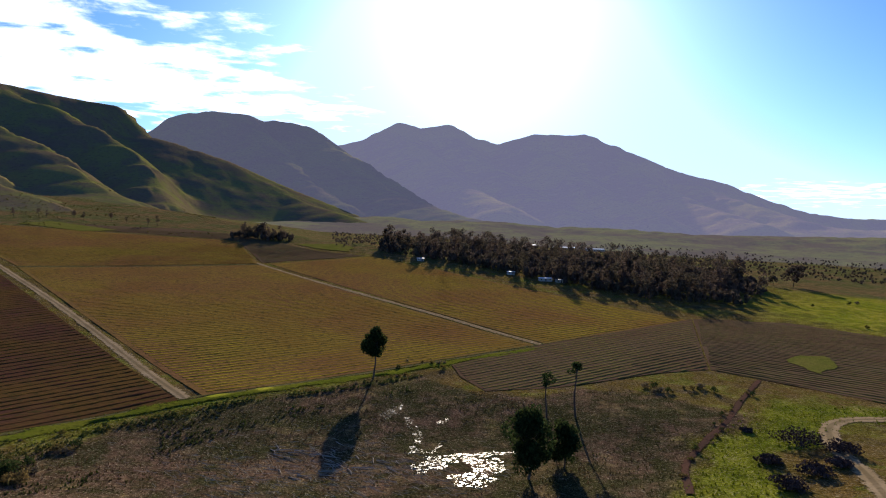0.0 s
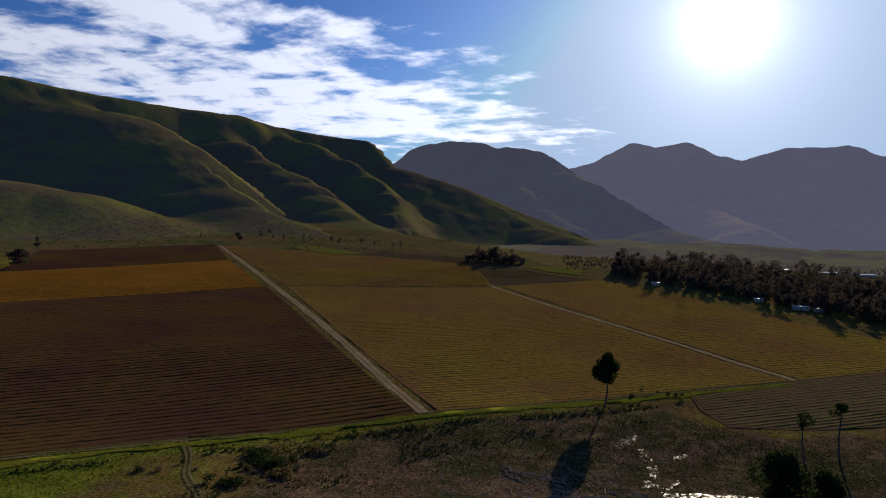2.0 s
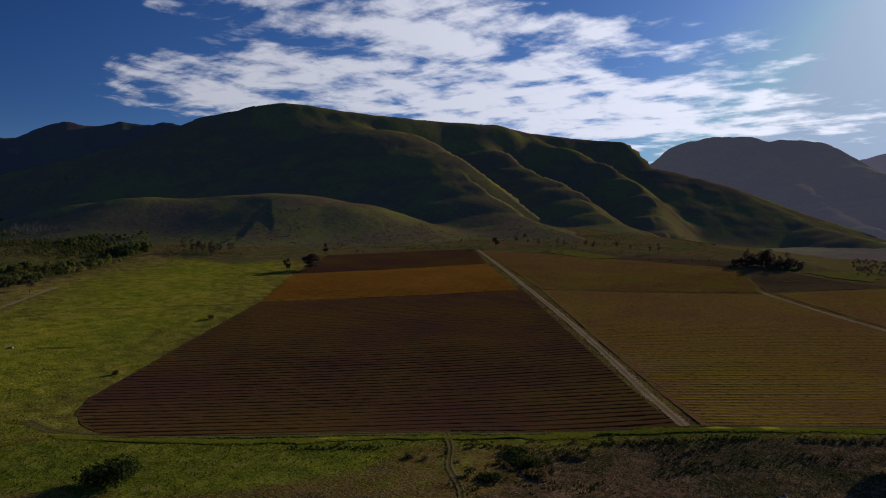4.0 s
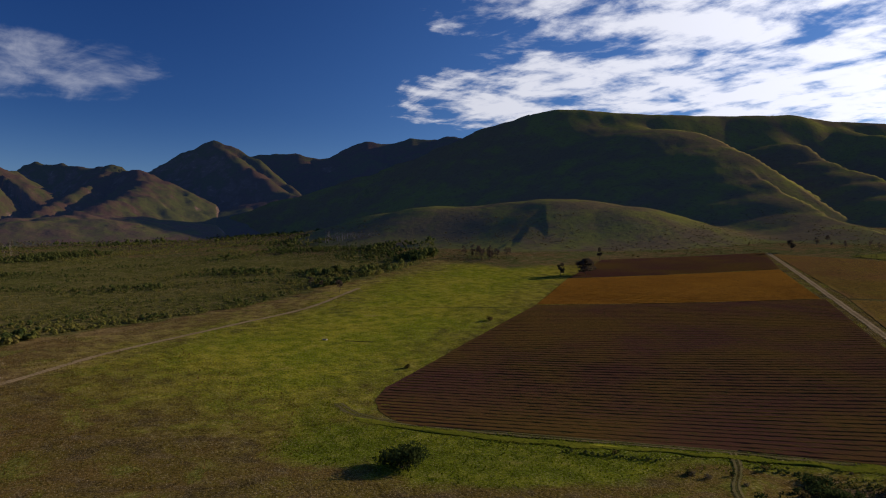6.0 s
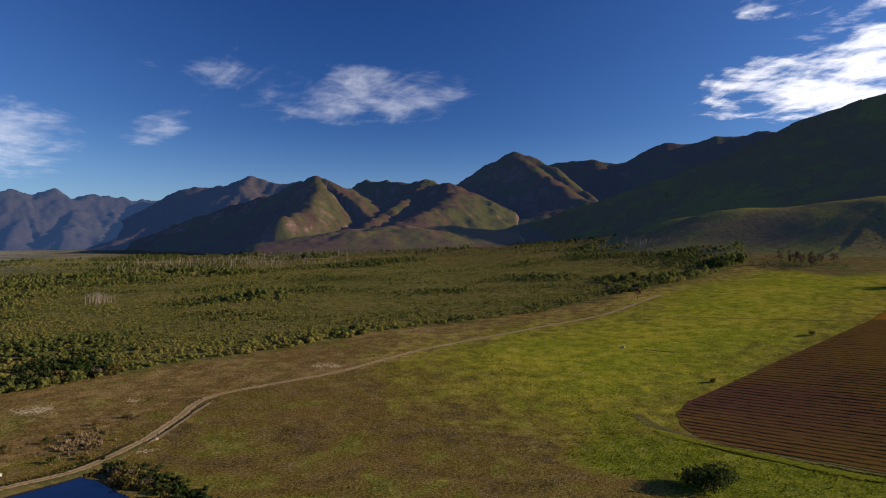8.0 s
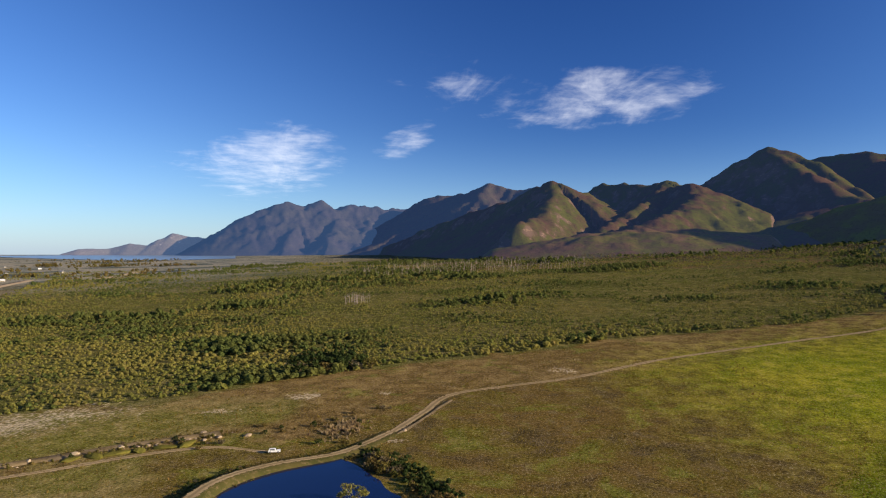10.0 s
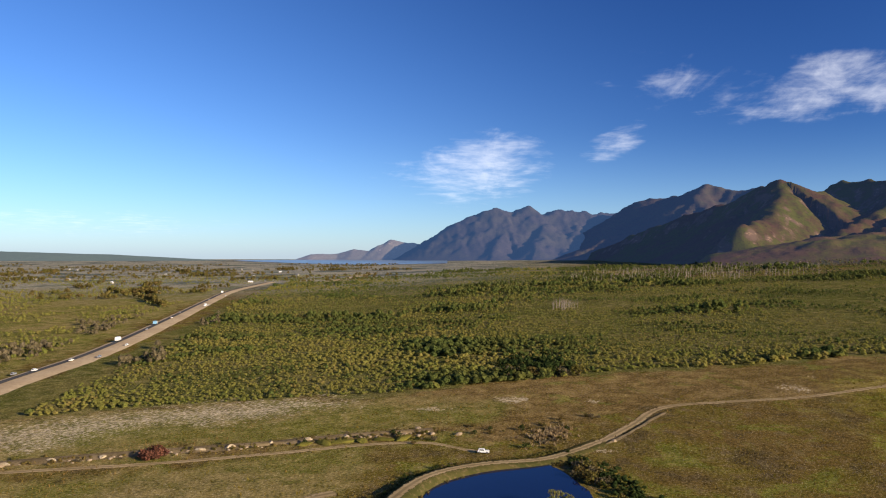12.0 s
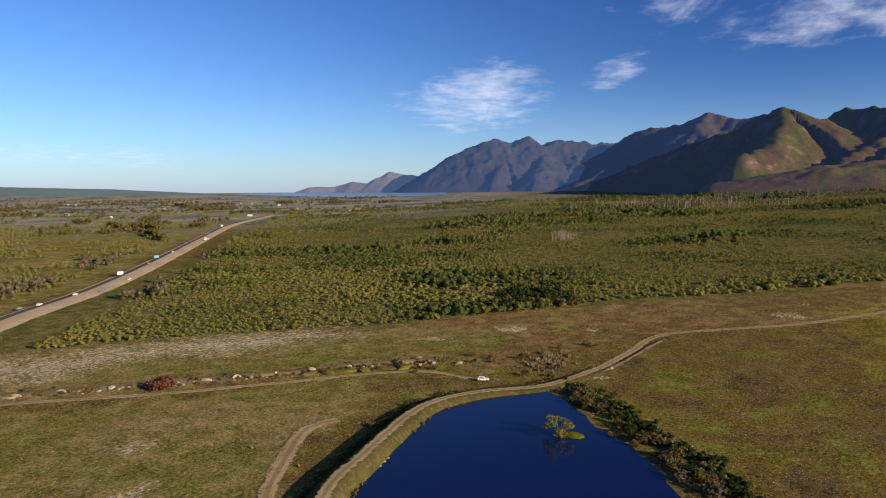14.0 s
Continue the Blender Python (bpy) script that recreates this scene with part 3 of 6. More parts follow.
def mountain(name, ridges, az, r, mat, label, seed, rough=1.0, step=0.15, rings=170, toe=9.0, foot=0.12):
    """Land built up from ridge lines. A ridge is a row of (azimuth, elevation, distance) along its crest as seen from the drone's place,
    then the profile of the side that lies to the right of one who walks along it, that of the left side, and the roundness of its crest."""
    a, d = np.meshgrid(np.arange(az[0], az[1] + step, step), np.geomspace(r[0], r[1], rings))
    x, y = polar(a, d)
    base = ground(x, y)
    wx, wy = x + 7 * fbm(x, y, 260.0, 2, seed + 40), y + 7 * fbm(x, y, 260.0, 2, seed + 50)
    stack = np.zeros_like(x)
    for crest, right, left, soft in ridges:
        best = np.full_like(x, -400.0)
        pts = [(*(float(q) for q in polar(q_az, q_d)), EYE + q_d * math.tan(radians(q_el))) for q_az, q_el, q_d in crest]
        for (x0, y0, z0), (x1, y1, z1) in zip(pts, pts[1:]):
            ex, ey = x1 - x0, y1 - y0
            t = np.clip(((wx - x0) * ex + (wy - y0) * ey) / (ex * ex + ey * ey), 0, 1)
            off = np.hypot(wx - x0 - t * ex, wy - y0 - t * ey)
            drop = np.where(ex * (wy - y0) - ey * (wx - x0) > 0, flank(off, left, soft), flank(off, right, soft))
            best = np.maximum(best, z0 + (z1 - z0) * t - drop - base)
        stack = stack + np.exp(np.clip(best / 7, -50, 300))
    total = np.log(stack + 1e-20) * 7
    total = toe * np.logaddexp(0.0, total / toe) - 3.0
    part_up = np.clip(total / 90, 0, 1)
    gully = np.abs(fbm(x, y, 150.0, 4, seed))
    total = total + rough * part_up * (5 * (gully - 0.35) + 3.0 * fbm(x, y, 48.0, 4, seed + 9))
    fade = np.clip((d - r[0]) / (foot * r[0]), 0, 1) * np.clip((a - az[0]) / 1.5, 0, 1) * np.clip((az[1] - a) / 1.5, 0, 1)
    z = base + total * fade * fade * (3 - 2 * fade) - 2.0
    ob = mesh_object(name, np.stack([x, y, z], -1).reshape(-1, 3), grid_faces(*x.shape), mat, smooth=True)
    SLOPES.append((az[0], step, r, z))
    return tagged(ob, label, name)


def land(x, y):
    """Height of whatever is uppermost, plain or mountainside."""
    top = ground(x, y)
    d, a = np.hypot(x, y), np.degrees(np.arctan2(-x, y))
    for az0, step, (near, far), z in SLOPES:
        i, j = np.log(d / near) / math.log(far / near) * (z.shape[0] - 1), (a - az0) / step
        ok = (i > 0) & (i < z.shape[0] - 1.01) & (j > 0) & (j < z.shape[1] - 1.01)
        i, j = np.where(ok, i, 0), np.where(ok, j, 0)
        p, q = i.astype(int), j.astype(int)
        u, v = i - p, j - q
        here = (z[p, q] * (1 - u) + z[p + 1, q] * u) * (1 - v) + (z[p, q + 1] * (1 - u) + z[p + 1, q + 1] * u) * v
        top = np.where(ok, np.maximum(top, here), top)
    return top


NEAR = []
# the main crest, from the low western arm over the dome to the cliff
NEAR.append((((86.3, 0.11, 2500), (78.9, 2.1, 2430), (73.2, 3.88, 2370), (67.1, 5.8, 2310), (63.2, 7.18, 2270), (59.4, 8.69, 2230), (55.8, 10.09, 2200), (52.3, 10.93, 2200)), (30, 0.15, 0.72), (60, 0.1, 0.5), 30))
NEAR.append((((52.3, 10.93, 2200), (50.6, 11.0, 2220), (47.8, 10.62, 2250), (44.2, 10.38, 2300), (40.7, 10.11, 2380), (35.3, 9.85, 2520)), (40, 0.12, 1.0), (60, 0.1, 0.5), 30))
NEAR.append((((35.3, 9.85, 2520), (33.3, 9.37, 2600), (30.6, 9.05, 2680), (28.0, 8.69, 2780), (25.5, 8.53, 2850)), (20, 0.15, 1.0), (60, 0.1, 0.9), 15))
# three smooth spurs
NEAR.append((((48.3, 10.45, 2235), (45.1, 9.35, 2080), (42.9, 8.29, 1960), (41.6, 7.16, 1860), (40.3, 6.17, 1770), (38.1, 4.82, 1640), (35.6, 3.41, 1500), (33.2, 2.45, 1380), (31.2, 1.89, 1270)), (190, 0.19, 0.6), (10, 0.2, 0.9), 45))
NEAR.append((((37.8, 9.57, 2420), (35.7, 7.87, 2260), (33.6, 6.62, 2110), (31.7, 5.84, 2000), (30.1, 5.09, 1890), (28.7, 4.11, 1760), (27.2, 3.06, 1630), (25.8, 2.16, 1510), (24.4, 1.68, 1400)), (110, 0.2, 0.65), (10, 0.2, 0.9), 40))
NEAR.append((((34.0, 9.44, 2600), (30.0, 8.14, 2480), (27.3, 6.97, 2350), (25.0, 5.7, 2200), (23.4, 4.38, 2050), (22.7, 2.79, 1850), (21.7, 1.57, 1700)), (40, 0.2, 0.7), (10, 0.2, 0.9), 30))
# the ridge below the cliff
NEAR.append((((25.2, 7.87, 2830), (24.2, 6.54, 2800), (22.7, 6.36, 2750), (20.0, 5.62, 2650), (18.1, 4.88, 2550), (15.7, 3.74, 2420), (13.4, 2.77, 2300), (11.1, 1.9, 2150), (8.8, 1.26, 2000), (5.3, 0.2, 1800)), (50, 0.2, 0.36), (10, 0.2, 0.8), 30))
# two rounded foothills and the gully between them
NEAR.append((((66.6, 2.2, 1370), (64.2, 3.0, 1350), (61.8, 3.45, 1330), (57.4, 3.42, 1300)), (50, 0.1, 0.36), (40, 0.1, 0.45), 22))
NEAR.append((((54.2, 3.7, 1350), (53.2, 4.0, 1320), (51.2, 4.1, 1300), (48.3, 3.67, 1270), (45.8, 2.86, 1240)), (70, 0.1, 0.36), (60, 0.1, 0.4), 28))
NEAR.append((((52.8, 3.95, 1310), (52.9, 2.9, 1210), (53.9, 1.7, 1120), (55.6, 0.5, 1030)), (12, 0.1, 0.8), (80, 0.12, 0.33), 10))
mountain("mountain", NEAR, (2, 92), (780, 3500), NEAR_FYNBOS, "broad green fynbos mountain with smooth lit spurs and dark gullies", 3, rough=0.38, step=0.17, rings=200, foot=0.5)

DOME = []
DOME.append((((23.2, 6.21, 3500), (21.8, 7.16, 3500), (20.5, 8.2, 3500), (19.8, 8.35, 3500), (18.2, 8.66, 3500), (15.9, 8.57, 3550), (14.5, 8.14, 3580), (13.6, 8.24, 3600), (11.5, 8.03, 3600), (10.6, 7.59, 3580), (9.7, 6.91, 3550), (9.1, 6.38, 3520)), (25, 0.2, 0.9), (30, 0.2, 0.8), 15))
DOME.append((((11.0, 7.81, 3590), (9.1, 6.24, 3400), (7.6, 4.99, 3150), (6.2, 4.06, 2950), (3.6, 2.69, 2650), (1.0, 1.88, 2400), (-2.3, 1.06, 2150), (-5.5, 0.44, 1950)), (110, 0.2, 0.42), (10, 0.2, 0.6), 35))
DOME.append((((15.9, 8.44, 3540), (14.4, 6.87, 3250), (12.6, 5.07, 2950), (10.7, 3.28, 2650), (8.4, 1.95, 2400)), (40, 0.22, 0.6), (15, 0.2, 0.7), 25))
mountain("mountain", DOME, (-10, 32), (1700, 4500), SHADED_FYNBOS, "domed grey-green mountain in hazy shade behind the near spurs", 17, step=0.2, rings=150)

HAZY = []
HAZY.append((((12, 5.6, 4200), (9.1, 6.4, 4200), (5.9, 7.2, 4200), (3.6, 8.6, 4200), (2, 8.15, 4200), (-0.3, 8.5, 4200), (-1.9, 7.6, 4200), (-4.3, 7.05, 4200), (-7.2, 7.85, 4100), (-11.2, 7.85, 4100)), (30, 0.2, 0.9), (30, 0.2, 0.6), 15))
HAZY.append((((-11.2, 7.85, 4100), (-13.2, 7.05, 4100), (-17.5, 5.3, 4100), (-21.7, 4.05, 4100), (-25.6, 2.5, 4200), (-27.8, 1.9, 4300), (-29.6, 1.6, 4400), (-34, 1.5, 4500), (-44, 1.3, 4500)), (30, 0.2, 0.8), (30, 0.2, 0.6), 15))
HAZY.append((((-9, 1.9, 2950), (-15, 1.4, 2950), (-26, 0.9, 3050), (-44, 0.6, 3300)), (40, 0.08, 0.2), (40, 0.08, 0.2), 40))
for spur in (((3.2, 7.8, 4150), (1.6, 6.0, 3650), (-1.5, 3.6, 3050), (-5, 2.0, 2500)), ((-0.5, 7.7, 4150), (-3.5, 5.4, 3650), (-7, 3.2, 3100), (-11, 1.8, 2600)),
             ((-7.4, 7.1, 4050), (-9.5, 5.4, 3600), (-13, 3.2, 3100), (-17, 1.6, 2600)), ((-12.7, 6.6, 4050), (-15.5, 4.6, 3600), (-19.5, 2.6, 3100), (-24, 1.2, 2600)), ((-18.7, 4.4, 4050), (-22, 3.0, 3600), (-27, 1.4, 3100))):
    HAZY.append((spur, (60, 0.24, 0.5), (20, 0.15, 0.5), 25))
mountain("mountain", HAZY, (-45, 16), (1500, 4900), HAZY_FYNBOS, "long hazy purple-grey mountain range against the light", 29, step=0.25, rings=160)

SKIRT = [(((15, -0.6, 2200), (10, 0.2, 2200), (6, 0.95, 2150), (2, 0.6, 2100), (-2, 0.85, 2080), (-7, 0.4, 2050), (-12, 0.55, 2000), (-20, 0.2, 2000), (-30, 0.3, 2100)), (120, 0.03, 0.1), (30, 0.05, 0.2), 40)]
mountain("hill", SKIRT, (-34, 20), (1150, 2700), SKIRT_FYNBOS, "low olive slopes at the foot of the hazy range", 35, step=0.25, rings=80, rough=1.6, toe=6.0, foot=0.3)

REAR = []
REAR.append((((78.9, 6.47, 3900), (76.2, 7.03, 3800), (74.8, 7.21, 3750), (73.4, 7.26, 3700), (72.0, 7.07, 3650), (70.2, 6.96, 3600), (68.9, 8.02, 3500), (67.5, 8.44, 3450), (65.8, 8.26, 3450), (64.0, 8.7, 3400), (62.3, 8.6, 3400), (61.0, 8.98, 3350), (59.6, 8.83, 3300), (57.4, 9.14, 3300)), (20, 0.3, 0.7), (30, 0.2, 0.5), 15))
REAR.append((((73.4, 7.26, 3700), (72.7, 6.48, 3500), (71.8, 5.34, 3200)), (10, 0.3, 0.7), (20, 0.2, 0.5), 12))
REAR.append((((67.8, 8.35, 3450), (67.3, 7.1, 3200), (67.1, 5.98, 3000)), (10, 0.3, 0.7), (20, 0.2, 0.5), 12))
REAR.append((((64.2, 8.62, 3400), (63.6, 7.68, 3200), (63.4, 6.79, 3050)), (10, 0.3, 0.7), (20, 0.2, 0.5), 12))
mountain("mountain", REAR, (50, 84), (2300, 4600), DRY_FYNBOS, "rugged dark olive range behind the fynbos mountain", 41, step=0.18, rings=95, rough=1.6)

PYRAMID = []
# the peak's two crests, and the dark face between
PYRAMID.append((((85.4, 5.2, 3450), (84.0, 5.45, 3400), (83.1, 6.15, 3330), (81.7, 7.08, 3270), (80.3, 7.78, 3220), (79.8, 7.92, 3190), (78.5, 7.02, 3050), (77.3, 6.16, 2930), (76.2, 5.3, 2820), (75.0, 4.47, 2710), (73.8, 3.97, 2610)), (10, 0.3, 1.0), (20, 0.15, 0.7), 12))
PYRAMID.append((((79.6, 8.01, 3200), (78.0, 7.62, 3150), (76.6, 6.85, 3080), (75.7, 6.03, 3000), (74.3, 4.89, 2900), (73.2, 4.02, 2800)), (6, 0.3, 1.1), (15, 0.2, 0.9), 8))
PYRAMID.append((((83.1, 1.88, 2620), (79.8, 2.33, 2600), (75.7, 3.46, 2600), (73.4, 3.88, 2600)), (20, 0.1, 0.3), (20, 0.1, 0.6), 20))
mountain("mountain", PYRAMID, (68, 92), (2000, 4000), DRY_FYNBOS, "pyramid-shaped peak with a rocky lit flank", 53, step=0.14, rings=130, rough=1.2)

FOLDS = []
# the nearest folded peak
FOLDS.append((((111.0, 0.0, 3800), (108.2, 0.99, 3600), (105.1, 2.28, 3350), (102.8, 3.19, 3150), (99.3, 4.39, 2860), (97.1, 5.29, 2690), (95.8, 5.83, 2600)), (15, 0.3, 1.0), (20, 0.2, 0.5), 12))
FOLDS.append((((105.5, 1.14, 3200), (102.8, 1.92, 2950), (100.1, 2.59, 2700), (97.9, 3.16, 2500), (96.2, 3.64, 2330)), (20, 0.15, 0.6), (20, 0.2, 0.8), 12))
FOLDS.append((((95.8, 5.79, 2600), (95.3, 4.81, 2430), (96.1, 3.5, 2220), (98.2, 2.18, 1980)), (10, 0.2, 1.0), (10, 0.4, 0.85), 12))
FOLDS.append((((95.8, 5.83, 2600), (94.1, 5.22, 2680), (92.9, 4.93, 2780)), (10, 0.3, 0.9), (15, 0.3, 0.8), 10))
# the second fold
FOLDS.append((((92.6, 4.88, 3400), (92.3, 5.22, 3380), (91.7, 5.63, 3300), (90.1, 5.62, 3180), (88.3, 5.47, 3050), (86.8, 5.67, 2900)), (12, 0.3, 1.0), (20, 0.2, 0.5), 12))
FOLDS.append((((86.8, 5.67, 2900), (87.7, 4.74, 2700), (88.9, 3.85, 2500), (90.5, 2.82, 2280), (91.7, 2.23, 2130)), (10, 0.2, 1.0), (10, 0.4, 0.85), 12))
# the third fold
FOLDS.append((((86.4, 5.16, 2830), (85.7, 5.29, 2750), (84.8, 5.38, 2640)), (12, 0.3, 1.0), (20, 0.2, 0.5), 12))
FOLDS.append((((84.8, 5.38, 2640), (84.5, 4.72, 2500), (85.5, 3.77, 2300), (87.0, 2.98, 2100), (88.9, 2.46, 1980)), (10, 0.2, 1.0), (25, 0.2, 0.55), 12))
FOLDS.append((((84.8, 5.38, 2640), (84.1, 5.22, 2680), (83.4, 4.47, 2650), (83.0, 3.7, 2600)), (10, 0.2, 0.6), (15, 0.3, 0.8), 10))
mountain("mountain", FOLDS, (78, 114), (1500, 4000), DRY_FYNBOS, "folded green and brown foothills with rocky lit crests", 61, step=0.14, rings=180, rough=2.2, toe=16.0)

# the low apron before them
APRON = [(((99.5, 0.2, 1900), (96.1, 0.85, 1880), (93.2, 1.4, 1850), (90.1, 1.85, 1850), (87.0, 2.15, 1900), (83.2, 1.9, 1950), (80.8, 1.7, 2000)), (90, 0.08, 0.22), (20, 0.05, 0.25), 30)]
mountain("hill", APRON, (78, 102), (1440, 2150), APRON_FYNBOS, "low olive and brown apron of land below the folded mountains", 63, step=0.16, rings=70, rough=2.0, toe=7.0, foot=0.2)

RANGE = []
RANGE.append((((110.5, 0.33, 4550), (109.2, 1.95, 4500), (107.6, 3.38, 4450), (106.2, 4.25, 4380), (105.3, 4.71, 4330), (103.5, 4.74, 4250), (102.8, 4.92, 4200), (101.5, 5.45, 4120), (100.8, 5.62, 4080), (99.9, 5.47, 4050), (99.0, 5.19, 4000), (97.9, 5.35, 3950), (95.8, 5.57, 3900)), (15, 0.3, 0.6), (20, 0.2, 0.5), 12))
RANGE.append((((100.8, 5.62, 4080), (101.5, 4.9, 3900), (100.6, 3.68, 3600)), (10, 0.2, 0.6), (15, 0.3, 0.42), 12))
RANGE.append((((104.6, 3.11, 3900), (106.4, 2.19, 3800), (108.7, 0.94, 3700), (111.0, 0.09, 3600)), (15, 0.2, 0.4), (15, 0.3, 0.5), 12))
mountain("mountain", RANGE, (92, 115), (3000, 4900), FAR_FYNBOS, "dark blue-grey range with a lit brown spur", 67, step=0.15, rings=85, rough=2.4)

BLUE = []
BLUE.append((((104, 4.0, 4600), (107.8, 3.5, 4550), (109.7, 3.7, 4500), (112, 3.95, 4500), (113.4, 3.6, 4500), (114.5, 4.2, 4480), (115.7, 3.8, 4480), (117.1, 4.05, 4450), (118.7, 3.6, 4450), (119.4, 2.8, 4450), (120.7, 1.7, 4450), (122.2, 1.0, 4500), (124, 0.4, 4550)), (15, 0.3, 0.65), (20, 0.2, 0.6), 10))
for spur in (((113.6, 3.6, 4490), (113.2, 2.4, 4150), (113.8, 1.0, 3850)), ((116.9, 3.9, 4450), (116.2, 2.4, 4200), (117.2, 0.6, 3900)), ((110.5, 3.7, 4500), (110.6, 2.2, 4200), (111.6, 0.8, 3900)), ((118.6, 3.4, 4450), (118.2, 1.8, 4250), (119, 0.4, 4050))):
    BLUE.append((spur, (10, 0.3, 0.7), (15, 0.25, 0.5), 10))
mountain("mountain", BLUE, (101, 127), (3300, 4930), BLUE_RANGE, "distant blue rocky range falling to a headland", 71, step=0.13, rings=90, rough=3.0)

CAPE = [(((120, 1.0, 4700), (121.8, 1.15, 4700), (123.8, 1.4, 4700), (125.6, 1.65, 4700), (126.5, 1.2, 4700), (127.4, 0.65, 4700), (128.6, 0.7, 4750), (129.9, 0.28, 4780), (132, 0.22, 4800), (132.9, -0.1, 4800)), (8, 0.3, 0.7), (10, 0.3, 0.8), 6)]
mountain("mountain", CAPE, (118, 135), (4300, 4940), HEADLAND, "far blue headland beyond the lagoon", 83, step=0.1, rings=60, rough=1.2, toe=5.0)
LOW_HILL = [(((165, 0.3, 4500), (153.7, 0.24, 4500), (150.3, 0.16, 4500), (146.6, 0.08, 4500), (142.7, -0.12, 4500), (139, -0.3, 4500)), (30, 0.05, 0.12), (30, 0.05, 0.12), 20)]
mountain("hill", LOW_HILL, (136, 166), (3600, 4940), WOODED_HILL, "low wooded blue-green hill on the horizon", 91, step=0.2, rings=60, rough=0.5, toe=5.0)

lagoon = patch("lagoon", [polar(a, r) for a, r in ((138, 4300), (133, 3500), (130, 3250), (126, 3050), (121, 3100), (121, 4600), (128, 4750), (134, 4600), (137, 4500))], LAGOON, 1.5, 120.0, 8.0)
tagged(lagoon, "pale blue lagoon below the far headland", "lagoon", kind="structure")


# ---------------------------------------------------------------- vineyards
def vineyard(front, back, soil, vines, label, gap=6.0, seed=0, outline=None, high=0.6):
    """A block of vines between a front and a back edge (each two points, from one side road to the other): clumped rows, every other one taller."""
    a, b, c, d = (Vector(q) for q in (*front, *back))
    rim = outline or [tuple(q) for q in (a, b, d, c)]
    field = patch("vineyard", rim, soil, 0.22, 14.0, 0.3)
    tagged(field, label, "vineyard")
    rng = np.random.default_rng(seed)
    rows = int((((c - a).length + (d - b).length) / 2) / gap)
    for k in range(1, rows):
        t = (k + rng.normal(0, 0.04)) / rows
        p, q = np.array(a.lerp(c, t)), np.array(b.lerp(d, t))
        n = max(2, int(np.hypot(*(q - p)) / 2.9))
        line = p + (q - p) * np.linspace(0.002, 0.998, n)[:, None]
        line = line[inside(line[:, 0], line[:, 1], rim) > 0.4]
        n = len(line)
        if n < 2:
            continue
        side = np.array([-(q - p)[1], (q - p)[0]]) / np.hypot(*(q - p))
        line = line + side * rng.normal(0, 0.16, (n, 1))
        grown = np.clip(1 + 0.3 * fbm(line[:, 0], line[:, 1], 60.0, 2, seed + 70), 0.5, 1.5) * (1.14 if k % 2 else 0.9) * (1.25 - 0.75 * t)
        vigour = rng.uniform(0.6, 1.35, n) * np.where(rng.random(n) < 0.04, 0.3, 1.0) * grown
        tall, wide = high * vigour, 0.35 + gap * 0.13 * np.sqrt(vigour) * rng.uniform(0.7, 1.3, n)
        z = ground(line[:, 0], line[:, 1]) + 0.2
        ring = np.stack([np.c_[line - side * wide[:, None], z], np.c_[line - side * wide[:, None] * 0.75, z + tall * 0.7], np.c_[line + side * rng.normal(0, 0.2, (n, 1)), z + tall * 1.1],
                         np.c_[line + side * wide[:, None] * 0.75, z + tall * 0.7], np.c_[line + side * wide[:, None], z]], 1)
        mesh_object("vine_trellis", ring.reshape(-1, 3), grid_faces(n, 5), vines, parent=field)
    return field


vineyard(((-262, 86), (-101, 270)), ((-500, 230), (-334, 519)), SOIL_RED, VINE_RED, "red-brown autumn vineyard block in long straight rows", seed=1, gap=4.8, high=0.19,
         outline=((-101, 270), (-163, 206), (-229, 137), (-240, 122), (-250, 116), (-266, 116), (-283, 121), (-300, 134), (-364, 217), (-440, 322), (-334, 519)))
vineyard(((-442, 324), (-337, 518)), ((-540, 433), (-464, 645)), SOIL_ORANGE, VINE_ORANGE, "bright orange autumn vineyard block", seed=2, gap=4.5, high=0.16)
vineyard(((-542, 436), (-466, 648)), ((-640, 564), (-574, 768)), SOIL_RED, VINE_RED, "dull brown vineyard block below the mountain", seed=3, gap=4.5, high=0.12)
vineyard(((-94, 277), (52, 386)), ((-320, 528), (-164, 632)), SOIL_YELLOW, VINE_YELLOW, "yellow-green vineyard block between two tracks", seed=4, gap=4.0, high=0.1)
vineyard(((-324, 534), (-168, 640)), ((-558, 762), (-235, 800)), SOIL_YELLOW, VINE_YELLOW, "olive-brown vineyard block at the mountain's foot", seed=5, gap=4.0, high=0.1)
vineyard(((59, 391), (172, 480)), ((-158, 642), (-75, 735)), SOIL_YELLOW, VINE_YELLOW, "yellow-green vineyard block beside the gum trees", seed=6, gap=4.0, high=0.1)
vineyard(((-166, 646), (-80, 739)), ((-430, 822), (-250, 872)), SOIL_BROWN, VINE_BROWN, "purple-brown vineyard block beside the gum trees", seed=9, gap=4.4, high=0.16,
         outline=((-235, 804), (-166, 646), (-80, 739), (-130, 754), (-250, 862), (-330, 884), (-440, 836), (-400, 800)))
vineyard(((0, 240), (185, 375)), ((-20, 325), (195, 500)), SOIL_BROWN, VINE_BROWN, "brown pruned vineyard block with grassy rows", gap=4.4, seed=7, high=0.2,
         outline=((6, 339), (10, 318), (20, 297), (50, 304), (105, 335), (133, 344), (175, 487), (104, 425), (56, 387)))
vineyard(((110, 350), (210, 250)), ((160, 505), (400, 420)), SOIL_BROWN, VINE_BROWN, "dark brown vineyard block by the farm road", gap=4.4, seed=8, high=0.2,
         outline=((134, 344), (162, 318), (188, 290), (250, 300), (320, 360), (345, 410), (285, 448), (243, 486), (176, 487)))
